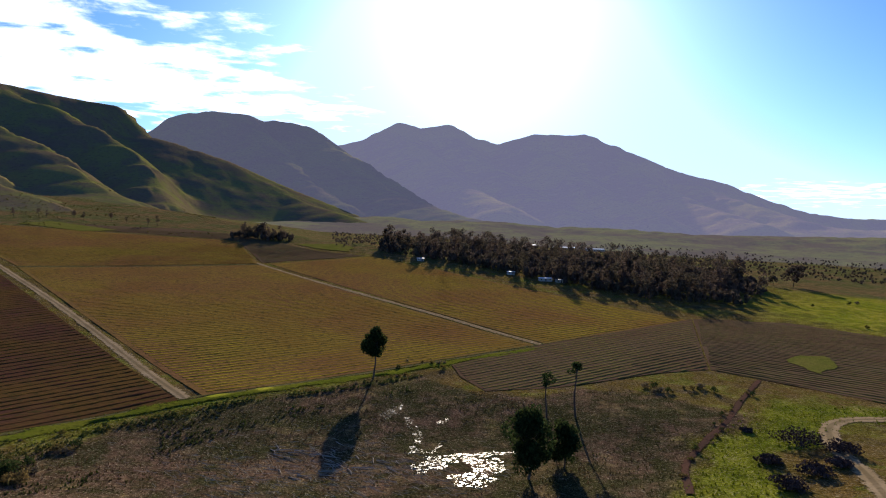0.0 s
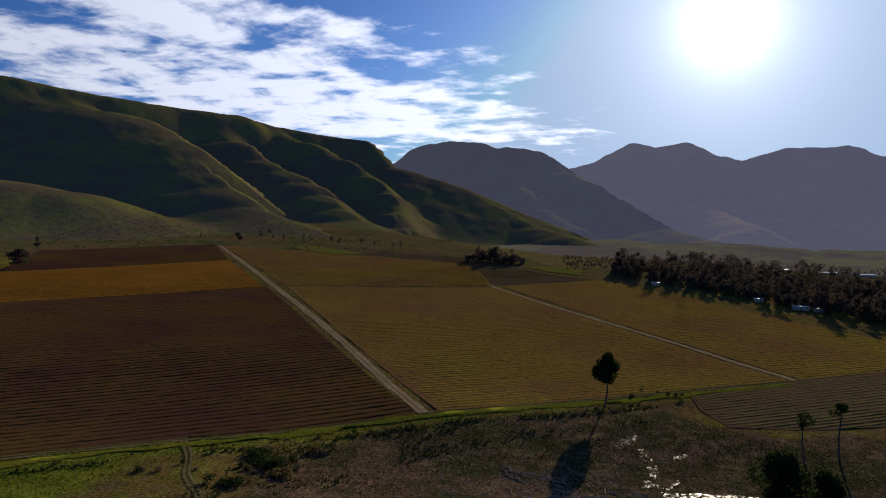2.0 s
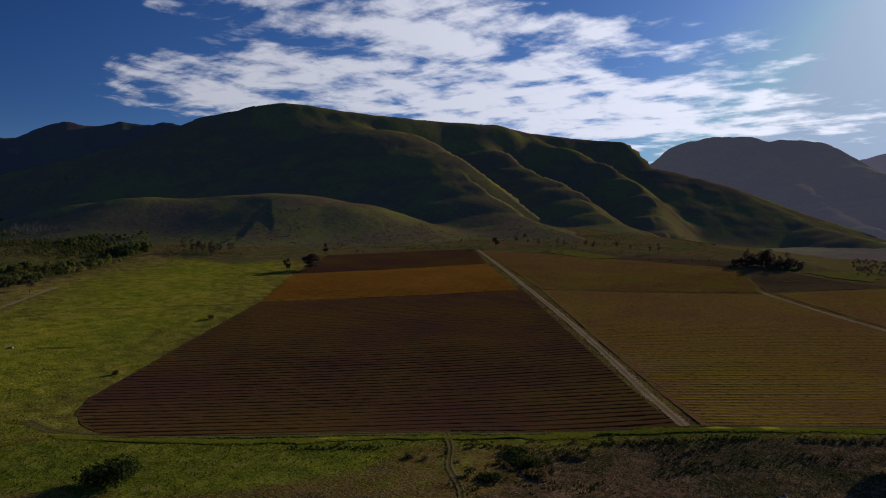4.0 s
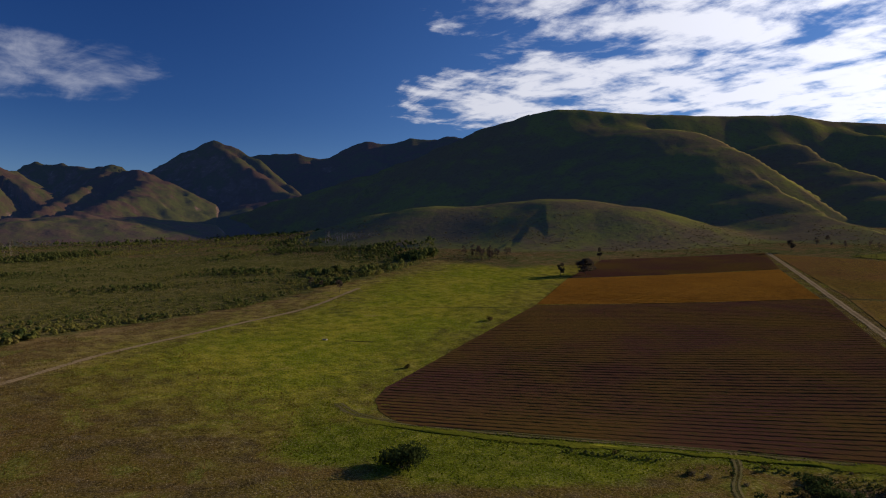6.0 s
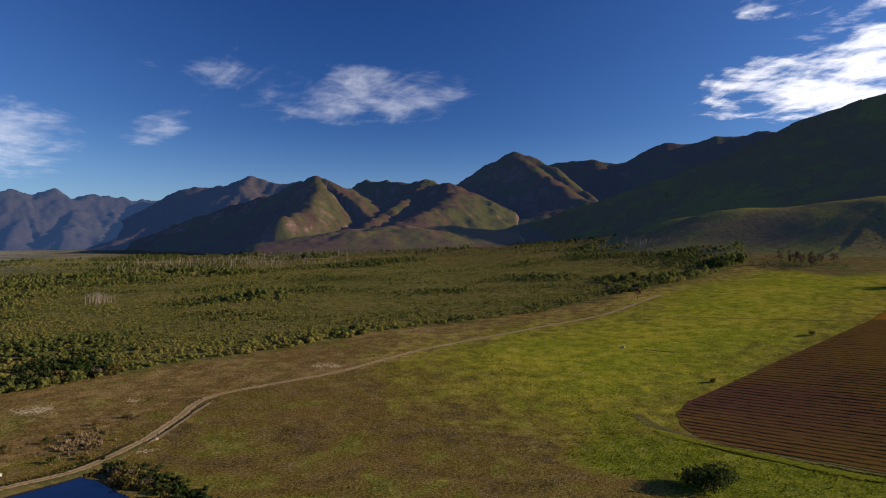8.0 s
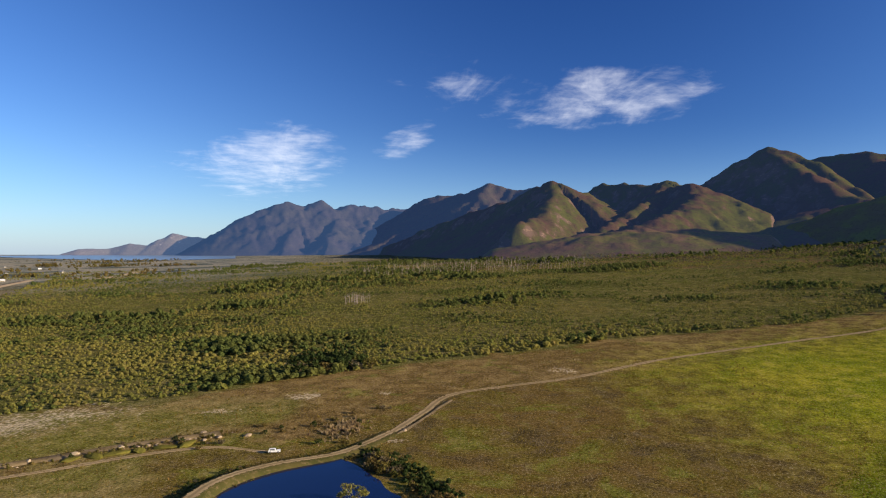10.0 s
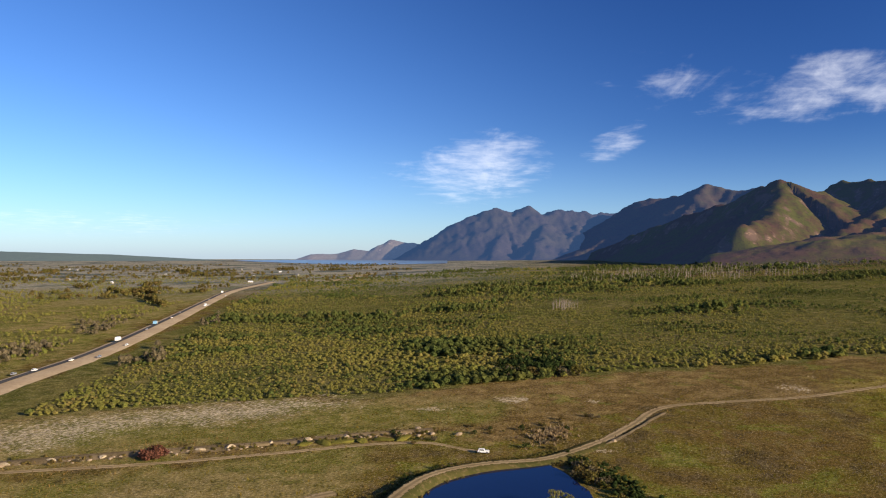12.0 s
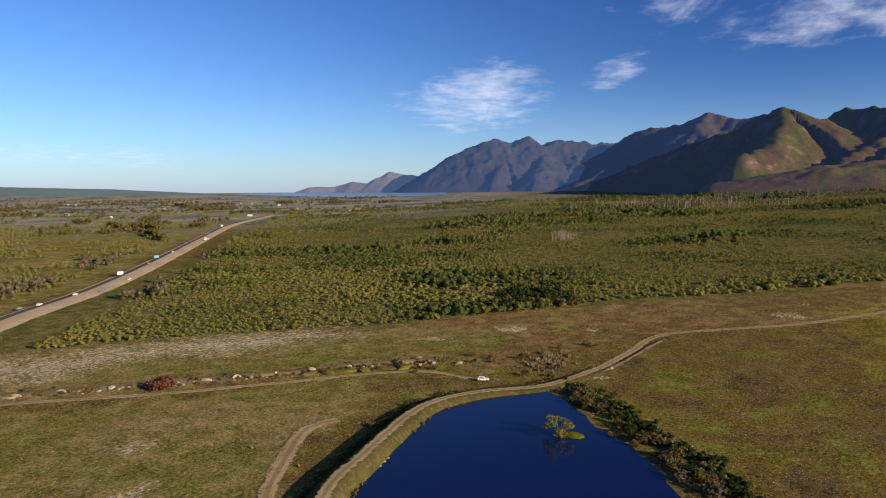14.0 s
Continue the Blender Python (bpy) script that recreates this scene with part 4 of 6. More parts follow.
for corner in (((-170, 806), (-123, 836), (-100, 800), (-105, 764), (-140, 776)), ((-470, 842), (-376, 812), (-398, 776), (-484, 796))):
    tagged(patch("grass_patch", corner, GRASS_PATCH, 0.5, 8.0, 4.0), "pale green strip of grass beside the vineyards", "grass patch", kind="structure")
glade = patch("grass_patch", ((183, 370), (197, 381), (210, 382), (205, 356), (186, 340)), GRASS_PATCH, 0.5, 6.0, 3.0)
tagged(glade, "small bright green gap of grass among brown vines", "grass patch", kind="structure")

# ---------------------------------------------------------------- tracks and roads
for label, line, half, mat in (
    ("pale gravel farm track between vineyard blocks", ((-99, 272), (-210, 398), (-330, 524), (-450, 648), (-565, 764)), 2.6, TRACK),
    ("narrow pale track between vineyard blocks", ((56, 388), (-26, 482), (-124, 588), (-165, 636), (-200, 680)), 2.2, TRACK),
    ("grassy track along the front of the vineyards", ((-285, 105), (-262, 108), (-230, 134), (-163, 204), (-100, 270), (-21, 331), (56, 387), (104, 427), (172, 485)), 2.4, GRASS_TRACK),
    ("grassy cross track in the vineyard", ((-324, 530), (-240, 586), (-165, 636)), 1.6, GRASS_TRACK),
    ("worn farm path through the grass", ((-163, 203), (-150, 190), (-138, 174), (-119.7, 156.9), (-100.4, 130.5)), 1.4, GRASS_TRACK),
    ("trodden reddish path through the wet grass", ((150, 326), (126, 290), (110.8, 264.9), (91.2, 239.6), (80.3, 223.3), (73, 199)), 1.3, RED_PATH),
    ("pale dirt farm road curving past green grass", ((110, 150), (128, 205), (131, 220), (137, 242), (150, 262), (173, 268), (230, 262)), 3.2, TRACK),
    ("sandy track along the meadow's edge", ((-259, -87), (-290, -84), (-327, -80), (-352, -55), (-377, -25), (-436, 28), (-490, 108), (-526, 168), (-600, 240)), 2.0, TRACK),
    ("pale two-wheel track over the flats", ((-60, -280), (-115, -239), (-148, -207), (-182, -179), (-206, -161), (-222, -142), (-222, -121)), 1.7, TRACK),
    ("faint curved sandy track by the dam", ((-95, -100), (-111, -115), (-128, -126), (-150, -138), (-161, -135)), 2.3, TRACK),
):
    road = ribbon("track", line, ((-half * 1.3, 0.16), (-half * 0.6, 0.2), (0, 0.22), (half * 0.6, 0.2), (half * 1.3, 0.16)), mat)
    tagged(road, label, "track", kind="structure")
HIGHWAY = ((-60, -270), (-184, -377), (-282, -446), (-418, -562), (-661, -779), (-840, -930), (-1084, -1088))
GRASS_VERGE = track_material("bright_grass_verge", ((0.13, 0.15, 0.014), (0.17, 0.17, 0.018), (0.07, 0.08, 0.012)))
verge = ribbon("grass_verge", ((-262, 104), (-226, 129), (-159, 199), (-97.3, 268.5), (-17, 326), (52, 380)), ((-3.4, 0.2), (-1.2, 0.3), (1.2, 0.3), (3.4, 0.2)), GRASS_VERGE, 2.0, 1.2)
tagged(verge, "bright green strip of rank grass beside the track", "grass verge", kind="structure")


def clear_of_road(places, gap=34):
    mid = np.array([q[:2] for q in smooth_line(HIGHWAY, 25.0)])
    return np.min(np.hypot(places[:, None, 0] - mid[None, :, 0], places[:, None, 1] - mid[None, :, 1]), 1) > gap


tagged(ribbon("road_verge", HIGHWAY, ((-11, 0.1), (-8.5, 0.5), (7, 0.5), (10, 0.1)), SANDY_EARTH, 12.0, 0.05), "wide sandy verge along the highway works", "road verge", kind="structure")
tagged(ribbon("road_verge", [tuple(float(v) for v in polar(a, r)) for a, r in ((132.6, 1400), (130.5, 1540), (128.6, 1760), (127.2, 1990))], ((-9, 0.4), (0, 0.7), (9, 0.4)), SANDY_EARTH, 15.0, 0.05), "pale sandy stretch of the highway works far off", "road verge", kind="structure")
tagged(ribbon("road", HIGHWAY, ((-7.5, 0.8), (-3.0, 0.8)), ASPHALT, 12.0, 0.0), "grey asphalt highway", "road", kind="structure")

# ---------------------------------------------------------------- pond
POND = ((-96, -80), (-118, -97), (-145, -106), (-182, -113.5), (-203, -107.5), (-222, -92), (-210, -78), (-194, -65), (-182, -50), (-159, -33), (-130, -20), (-100, -30), (-90, -60))
pond = patch("pond", POND, WATER, level=0.35, cell=10.0, ragged=1.5)
tagged(pond, "deep blue farm dam water", "pond", kind="structure")
DAM = ((-74, -72), (-112, -99), (-139, -107.5), (-180, -117), (-204, -110.5), (-222, -96), (-240, -90.5), (-259, -87))
DAM_BANK = material("dam_bank", ((0.085, 0.072, 0.025), (0.055, 0.055, 0.018), (0.15, 0.11, 0.055)), (0.1, 0.7))
bank = ribbon("dam_wall", DAM, ((-6.5, -0.3), (-4.2, 1.0), (-2.5, 3.0), (2.5, 3.0), (3.6, 1.6), (5.0, -0.5)), DAM_BANK, 4.0, 0.1, lambda t: min(1.0, 1.5 * (1.0 - t) + 0.12))
tagged(bank, "earth dam wall with rough grass sides", "dam wall", kind="structure")
tagged(ribbon("track", DAM, ((-2.2, 3.05), (0, 3.1), (2.2, 3.05)), TRACK, 4.0, 0.1, lambda t: min(1.0, 1.5 * (1.0 - t) + 0.12)), "sandy track on the dam wall", "track", kind="structure")


# ---------------------------------------------------------------- plants
def leaf_cloud(blobs, count, size, rng, droop=0.0):
    """Leaf sprays: small bent blades scattered through ellipsoids (x, y, z, wide, high), thickest near their skin."""
    share = np.array([b[3] * b[3] * b[4] for b in blobs]) ** 0.67
    pick = rng.choice(len(blobs), count, p=share / share.sum())
    b = np.array(blobs)[pick]
    v = rng.normal(size=(count, 3))
    v /= np.linalg.norm(v, axis=1)[:, None]
    rad = rng.uniform(0.45, 1.0, count) ** 0.6
    c = b[:, :3] + v * rad[:, None] * np.c_[b[:, 3], b[:, 3], b[:, 4]]
    n = rng.normal(size=(count, 3)) + v * 0.8
    u = np.cross(n, rng.normal(size=(count, 3)))
    u /= np.linalg.norm(u, axis=1)[:, None]
    w = np.cross(n, u)
    w /= np.linalg.norm(w, axis=1)[:, None]
    s = (size * rng.uniform(0.6, 1.4, count))[:, None]
    quad = np.stack([c - u * s, c - w * s * 0.6, c + u * s, c + w * s * 0.6 - np.array([0, 0, droop]) * s], 1)
    return quad.reshape(-1, 3), np.arange(count * 4).reshape(-1, 4)


def tube(bm, points, radii, sides=7):
    """A tapered limb through points."""
    rings = []
    for k, (p, rad) in enumerate(zip(points, radii)):
        t = (Vector(points[min(k + 1, len(points) - 1)]) - Vector(points[max(k - 1, 0)])).normalized()
        u = t.orthogonal().normalized()
        w = t.cross(u)
        rings.append([bm.verts.new(Vector(p) + rad * (math.cos(6.2832 * i / sides) * u + math.sin(6.2832 * i / sides) * w)) for i in range(sides)])
    for a, b in zip(rings, rings[1:]):
        for i in range(sides):
            bm.faces.new((a[i], a[(i + 1) % sides], b[(i + 1) % sides], b[i]))
    bm.faces.new(rings[-1])


def tree(name, label, category, high, wide, bare, leaf, count, size, seed, lumps=12, lean=0.0, flat_top=False, group=""):
    """A tree with a tapered, forked trunk and a crown of leaf sprays in uneven lumps; bare: share of the height without leaves."""
    rng = np.random.default_rng(seed)
    base = tagged(new(name), label, category, group)
    bm = bmesh.new()
    top = high * (bare + 0.35 * (1 - bare))
    sway = [(lean * high * t * t + 0.02 * high * math.sin(5 * t + seed), 0.02 * high * math.cos(4 * t + seed), top * t) for t in (-0.03, 0.25, 0.5, 0.75, 1.0)]
    girth = max(0.12, high * 0.016)
    tube(bm, sway, [girth * k for k in (1.25, 1.0, 0.85, 0.7, 0.5)], 8)
    blobs = []
    for k in range(lumps):
        ang, out = 2.4 * k + rng.uniform(0, 1), rng.uniform(0.15, 0.8)
        lift = rng.uniform(0.0, 1.0)
        if flat_top:
            lift = 0.35 + 0.65 * lift
        r = wide * 0.5 * out * math.sqrt(max(0.15, 1 - (lift - 0.4) ** 2 * (1.2 if flat_top else 1.9)))
        z = high * (bare + (1 - bare) * (0.12 + 0.74 * lift))
        spot = (sway[-1][0] + r * math.cos(ang), sway[-1][1] + r * math.sin(ang), z)
        blobs.append((*spot, wide * rng.uniform(0.13, 0.24), high * (1 - bare) * rng.uniform(0.1, 0.18)))
        if k % 2 == 0:
            start = Vector(sway[3]).lerp(Vector(sway[4]), rng.uniform(0, 1))
            mid = start.lerp(Vector(spot), 0.55) + Vector((0, 0, 0.03 * high))
            tube(bm, (start, mid, spot), (girth * 0.4, girth * 0.25, girth * 0.08), 5)
    part("trunk", bm, BARK, base)
    v, f = leaf_cloud(blobs, count, size, rng)
    mesh_object("crown", v, f, leaf, base)
    return base


def plant(proto, x, y, scale=1.0, turn=0.0, sink=0.1):
    ob = copy_thing(proto, Matrix.Translation(at(x, y, -sink)) @ Matrix.Rotation(turn, 4, "Z") @ Matrix.Scale(scale, 4))
    return ob


def seat(ob, x, y, turn=0.0, sink=0.1):
    ob.matrix_basis = Matrix.Translation(at(x, y, -sink)) @ Matrix.Rotation(turn, 4, "Z")
    return ob


# pines and single trees
seat(tree("pine_tree", "tall dark pine with bare trunk and rounded crown in the marsh", "tree", 23.5, 11.5, 0.42, PINE_LEAF, 8000, 0.42, 5, 38), -29, 312)
seat(tree("pine_tree", "thin sparse pine with a bare trunk beside another pine", "tree", 19, 6.5, 0.6, PINE_LEAF, 420, 0.4, 8, 9), 41.7, 268.8)
seat(tree("pine_tree", "thin tall pine with a flat sparse crown", "tree", 22, 7.5, 0.68, PINE_LEAF, 700, 0.4, 9, 10, flat_top=True), 52.9, 268.7)
seat(tree("marsh_tree", "dense dark tree standing in the wet marsh", "tree", 24, 15, 0.1, PINE_LEAF, 8000, 0.5, 12, 44), 28.4, 211.2)
seat(tree("marsh_tree", "low dark tree standing in the wet marsh", "tree", 16, 12, 0.1, PINE_LEAF, 4500, 0.48, 13, 34), 40.9, 222.5)
seat(tree("oak_tree", "spreading dark tree at the vineyard's upper corner", "tree", 17, 23, 0.12, GUM_LEAF, 1500, 0.9, 14, 16), -551, 464)
seat(tree("gum_tree", "small upright tree beside the spreading tree", "tree", 13, 8, 0.2, GUM_LEAF, 500, 0.7, 15, 9), -560, 440)
seat(tree("gum_tree", "slim tree on the field boundary", "tree", 15, 8, 0.35, GUM_LEAF, 400, 0.7, 16, 8), -640, 560)
seat(tree("gum_tree", "rounded tree beside the gravel track", "tree", 15, 12, 0.25, GUM_LEAF, 600, 0.8, 17, 9), -560, 800)
seat(tree("gum_tree", "broad gum tree on the far meadow", "tree", 24, 24, 0.2, GUM_LEAF, 1300, 1.0, 18, 16), 363, 720)
seat(tree("gum_tree", "broad gum tree on the far meadow", "tree", 12, 12, 0.2, GUM_LEAF, 400, 0.9, 19, 8), 338, 712)
for x, y, h, s in ((-585, 215, 12, 31), (-600, 222, 9, 32), (-636, 205, 10, 33), (-625, 212, 7, 34)):
    seat(tree("gum_tree", "thin half-bare tree at the meadow's edge", "tree", h, h * 0.7, 0.3, GUM_LEAF, 160, 0.7, s, 7), x, y)


def bush(name, label, wide, high, leaf, count, size, seed, lumps=10, group="", category="bush"):
    rng = np.random.default_rng(seed)
    base = tagged(new(name), label, category, group)
    blobs = []
    for k in range(lumps):
        ang, r = 2.4 * k, wide * 0.34 * math.sqrt((k + 0.3) / lumps)
        blobs.append((r * math.cos(ang), r * math.sin(ang), high * rng.uniform(0.3, 0.62), wide * rng.uniform(0.14, 0.22), high * rng.uniform(0.25, 0.4)))
    bm = bmesh.new()
    for b in blobs[::2]:
        tube(bm, ((b[0] * 0.2, b[1] * 0.2, -0.1), (b[0] * 0.6, b[1] * 0.6, b[2] * 0.5), b[:3]), (0.035 * high, 0.025 * high, 0.01 * high), 5)
    part("stem", bm, BARK, base)
    v, f = leaf_cloud(blobs, count, size, rng)
    v[:, 2] = np.maximum(v[:, 2], -0.05)
    mesh_object("foliage", v, f, leaf, base)
    return base


seat(bush("bush", "large dense dark bush alone in the grass", 19, 7.2, PINE_LEAF, 2600, 0.42, 41, 16), -200, 96)
seat(bush("bush", "small dark bush with a long shadow in the meadow", 3.6, 2.6, SHRUB_LEAF, 260, 0.3, 42), -327, 158)
seat(bush("bush", "small dark bush with a long shadow in the meadow", 5.5, 3.4, SHRUB_LEAF, 300, 0.35, 43), -410, 261)
for k, (x, y, w) in enumerate(((-132.4, 202.8, 11), (-124.5, 196.7, 13), (-116.1, 190, 10), (-122.8, 174, 9))):
    seat(bush("bush", "wide low dark bush at the marsh's edge", w, w * 0.26, (PINE_LEAF, SHRUB_LEAF)[k % 3 == 2], 900, 0.34, 160 + k, 14), x, y)
seat(bush("brush_pile", "reddish brown heap of cut brush by the track", 11, 4.2, material("dry_red_brush", ((0.1, 0.04, 0.03), (0.14, 0.06, 0.04), (0.07, 0.03, 0.02)), (0.2, 1.0), bump=0.0, island=0.8), 1500, 0.4, 44, 12, category="brush pile"), -155, -211)
for k, (x, y, w) in enumerate(((124, 238, 20), (134, 229, 14), (106, 221, 10), (112, 252, 5), (101, 199, 13), (114, 209, 13), (125, 215, 9))):
    seat(bush("brush_pile", "dark brown heap of cut brush on green grass", w, w * 0.28, material("dead_brush", ((0.075, 0.05, 0.04), (0.1, 0.07, 0.06), (0.05, 0.035, 0.03)), (0.2, 1.0), bump=0.0, island=0.8), 900, 0.4, 50 + k, 12, category="brush pile"), x, y)

# shrubs: along the ditches, the field edge and the dam
DRY_LEAF = material("dry_brown_leaves", ((0.17, 0.135, 0.08), (0.14, 0.115, 0.065), (0.21, 0.175, 0.11)), (0.1, 0.8), bump=0.0, island=0.8, leafy=True)
protos = [bush("shrub", what, 3.4, 2.0 + 0.2 * k, leaf, 150, 0.27, 70 + k, 7, "shrubs of the flats", "shrub")
          for k, (leaf, what) in enumerate(((SHRUB_LEAF, "rounded olive shrub of the wet flats"), (DRY_LEAF, "dry brown shrub of the wet flats"), (SHRUB_LEAF, "rounded olive shrub of the wet flats"), (PINE_LEAF, "dark green shrub of the wet flats")))]
rng = np.random.default_rng(77)


def scatter(line, n, side, low, high):
    pts = smooth_line(line, 2.0)
    for _ in range(n):
        q = pts[rng.integers(len(pts))]
        plant(protos[rng.integers(4)], q.x + rng.normal(0, side), q.y + rng.normal(0, side), rng.uniform(low, high), rng.uniform(0, 6))


scatter(((-190, 156), (-155, 194), (-94.1, 263.9), (-40, 298), (-8, 324)), 30, 0.9, 0.3, 0.8)
scatter(((73.6, 211.8), (115, 275.1), (140, 310)), 16, 1.6, 0.4, 0.9)
scatter(((95, 303), (118, 308)), 12, 4.0, 0.7, 1.5)
scatter(((-20, 335), (0, 345), (8, 330)), 8, 3.0, 0.5, 1.1)
scatter(((-150, 168), (-125.6, 201), (-115.2, 218.7)), 18, 8.0, 0.5, 1.5)
scatter(((-226, -86), (-207, -66), (-188, -50), (-168, -30), (-150, -18)), 74, 2.4, 0.7, 1.8)
scatter(((-232, -86), (-212, -78)), 8, 2.0, 0.7, 1.3)
scatter(((-100, -103), (-141, -116), (-183, -125), (-205, -119)), 30, 1.2, 0.35, 0.8)
scatter(((-112, -95.5), (-141, -104), (-180, -113), (-202, -107), (-216, -97)), 4, 0.5, 0.2, 0.4)
scatter(((-225, -150), (-262, -118), (-300, -95)), 20, 5.0, 0.4, 1.1)
scatter(((300, 560), (360, 610), (430, 600), (290, 470), (330, 480)), 16, 8.0, 0.8, 2.0)
for p, (x, y) in zip(protos, ((-240, -100), (-245, -104), (-252, -101), (-236, -108))):
    seat(p, x, y)

# gum forest beside the vineyards
FOREST = ((-72, 775), (75, 662), (140, 592), (188, 548), (240, 556), (300, 640), (330, 760), (280, 880), (150, 960), (20, 980), (-76, 900))
gums = [tree("gum_tree", "tall dark eucalyptus of the dense farm wood", "tree", 20 + 2.2 * k, 11 + k, 0.3, GUM_LEAF, 380, 0.85, 100 + k, 15, group="gum wood") for k in range(6)]
placed = 0
while placed < 250:
    x, y = rng.uniform(-80, 335), rng.uniform(545, 985)
    if inside(np.array([x]), np.array([y]), FOREST)[0] < 0:
        continue
    plant(gums[placed % 6], x, y, rng.uniform(0.55, 1.08), rng.uniform(0, 6))
    placed += 1
for k, p in enumerate(gums):
    seat(p, 150 + 14 * k, 620 + 9 * k)
for k in range(26):
    plant(gums[k % 6], rng.uniform(-245, -182), 832 + rng.normal(0, 7), rng.uniform(0.45, 0.8), rng.uniform(0, 6))
for k in range(24):
    plant(gums[k % 6], -745 + rng.normal(0, 25), 470 + rng.normal(0, 20), rng.uniform(0.3, 0.65), rng.uniform(0, 6))
for k in range(12):
    plant(gums[k % 6], -600 + 22 * k + rng.normal(0, 6), 880 + rng.normal(0, 14), rng.uniform(0.25, 0.6), rng.uniform(0, 6))


# ---------------------------------------------------------------- wattle plantation
def thicket(name, places, scales, blades, size, mat, label, seed, squash=1.15):
    """Many low bushy trees in one mesh: every crown a fresh turn of one of a few shapes."""
    rng = np.random.default_rng(seed)
    shapes = []
    bm = bmesh.new()
    bmesh.ops.create_icosphere(bm, subdivisions=1, radius=1.0)
    ball = np.array([[q.co[:] for q in f.verts] for f in bm.faces])
    bm.free()
    ball = ball[ball[:, :, 2].mean(1) > -0.3]
    for k in range(5):
        blobs = [(0.3 * math.cos(2.4 * i) * (i % 3), 0.3 * math.sin(2.4 * i) * (i % 3), rng.uniform(0.4, 0.95), 0.42, 0.36) for i in range(5)]
        blades_k = leaf_cloud(blobs, blades, size, rng)[0].reshape(-1, 4, 3)[:, :3]
        # each lump has a leafy heart that closes the gaps
        hearts = [ball * [0.44, 0.44, 0.38] * rng.uniform(0.75, 1.15) + np.array(q[:3]) for q in blobs[: 2 if blades == 11 or blades > 12 else 1]]
        heart = np.concatenate(hearts)
        shapes.append(np.concatenate([blades_k, heart + rng.normal(0, 0.035, (len(heart), 1, 3))]).reshape(-1, 3))
    pick, turn = rng.integers(5, size=len(places)), rng.uniform(0, 6.283, len(places))
    out = []
    for (x, y), s, k, t, z in zip(places, scales, pick, turn, land(places[:, 0], places[:, 1])):
        v = shapes[k] * s
        c, q = math.cos(t), math.sin(t)
        out.append(np.c_[v[:, 0] * c - v[:, 1] * q + x, v[:, 0] * q + v[:, 1] * c + y, np.maximum(v[:, 2] * squash - 0.15 * s, 0) + z])
    v = np.concatenate(out)
    ob = mesh_object(name, v, np.arange(len(v)).reshape(-1, 3), mat)
    return tagged(ob, label, "thicket", kind="stuff")


def spread_points(n, r, az, power, rng):
    a = rng.uniform(az[0], az[1], n)
    d = r[0] + (r[1] - r[0]) * rng.random(n) ** power
    return np.stack(polar(a, d), -1)


rng = np.random.default_rng(5)
pts = spread_points(56000, (330, 1900), (62, 153), 1.1, rng)
keep = inside(pts[:, 0] + 5 * fbm(pts[:, 0], pts[:, 1], 40, 2, 3), pts[:, 1], WOODLAND) > 1
pts = pts[keep]
pts = pts[clear_of_road(pts, 40)]
pts = pts[land(pts[:, 0], pts[:, 1]) - ground(pts[:, 0], pts[:, 1]) < 5.0]
dist = np.hypot(pts[:, 0], pts[:, 1])
stand = fbm(pts[:, 0], pts[:, 1], 130.0, 3, 8)
edge = inside(pts[:, 0], pts[:, 1], WOODLAND)
size = 0.62 * (2.3 + 1.9 * np.clip(stand, -0.5, 1) + 1.6 * np.exp(-edge / 30)) * rng.uniform(0.7, 1.35, len(pts)) * (0.9 + dist / 2600)
tall = (dist > 850) & (fbm(pts[:, 0], pts[:, 1], 200.0, 2, 15) > 0.05) & (np.degrees(np.arctan2(-pts[:, 0], pts[:, 1])) < 112)
size = np.where(tall, size * 1.2, size) * np.where(dist > 720, 1.2, 1.0)
close = dist < 720
turn = np.arctan2(-pts[:, 0], pts[:, 1])
belt = fbm(turn * 700, dist * 2.2, 105.0, 4, 77)
dark = belt + 0.28 * rng.normal(0, 1, len(pts)) > np.where(close, 0.55, 0.36)
size = size * (1 + np.where(close, 0.25, 0.5) * np.clip(belt, -0.4, 0.9))
glade = (fbm(turn * 700, dist * 2.2, 110.0, 3, 93) - 0.5 * belt > 0.42) & (dist > 540) & (turn < 2.1) & (rng.random(len(pts)) < 0.5)
pts, size, dist, tall, dark, close = (q[~glade] for q in (pts, size, dist, tall, dark, close))
grove = np.hypot(pts[:, 0] + 390, pts[:, 1] + 172) < 24
thicket("dark_grove", pts[grove], 1.5 * size[grove], 34, 0.1, PINE_LEAF, "clump of tall dark green trees at the thicket's edge", 12)
dark |= grove
pts, size, dist, tall, dark, close = (q[~grove] for q in (pts, size, dist, tall, dark, close))
thicket("wattle_thicket", pts[close & ~dark], size[close & ~dark], 11, 0.09, WATTLE_LEAF, "dense olive-green wattle thicket covering the flats", 6, 0.82)
thicket("wattle_thicket", pts[close & dark], 1.2 * size[close & dark], 11, 0.09, DARK_WATTLE, "darker green clumps of wattle in the thicket", 8, 0.95)
thicket("wattle_thicket", pts[~close & ~tall & ~dark], size[~close & ~tall & ~dark], 12, 0.2, WATTLE_LEAF, "olive-green wattle scrub farther out on the flats", 7, 0.9)
thicket("wattle_thicket", pts[~close & dark & ~tall], 1.25 * size[~close & dark & ~tall], 12, 0.2, DARK_WATTLE, "dark green wattle scrub farther out on the flats", 10)
thicket("wattle_thicket", pts[~close & tall], size[~close & tall], 14, 0.22, DARK_WATTLE, "taller dark wattle stands near the mountain's foot", 9, 1.35)

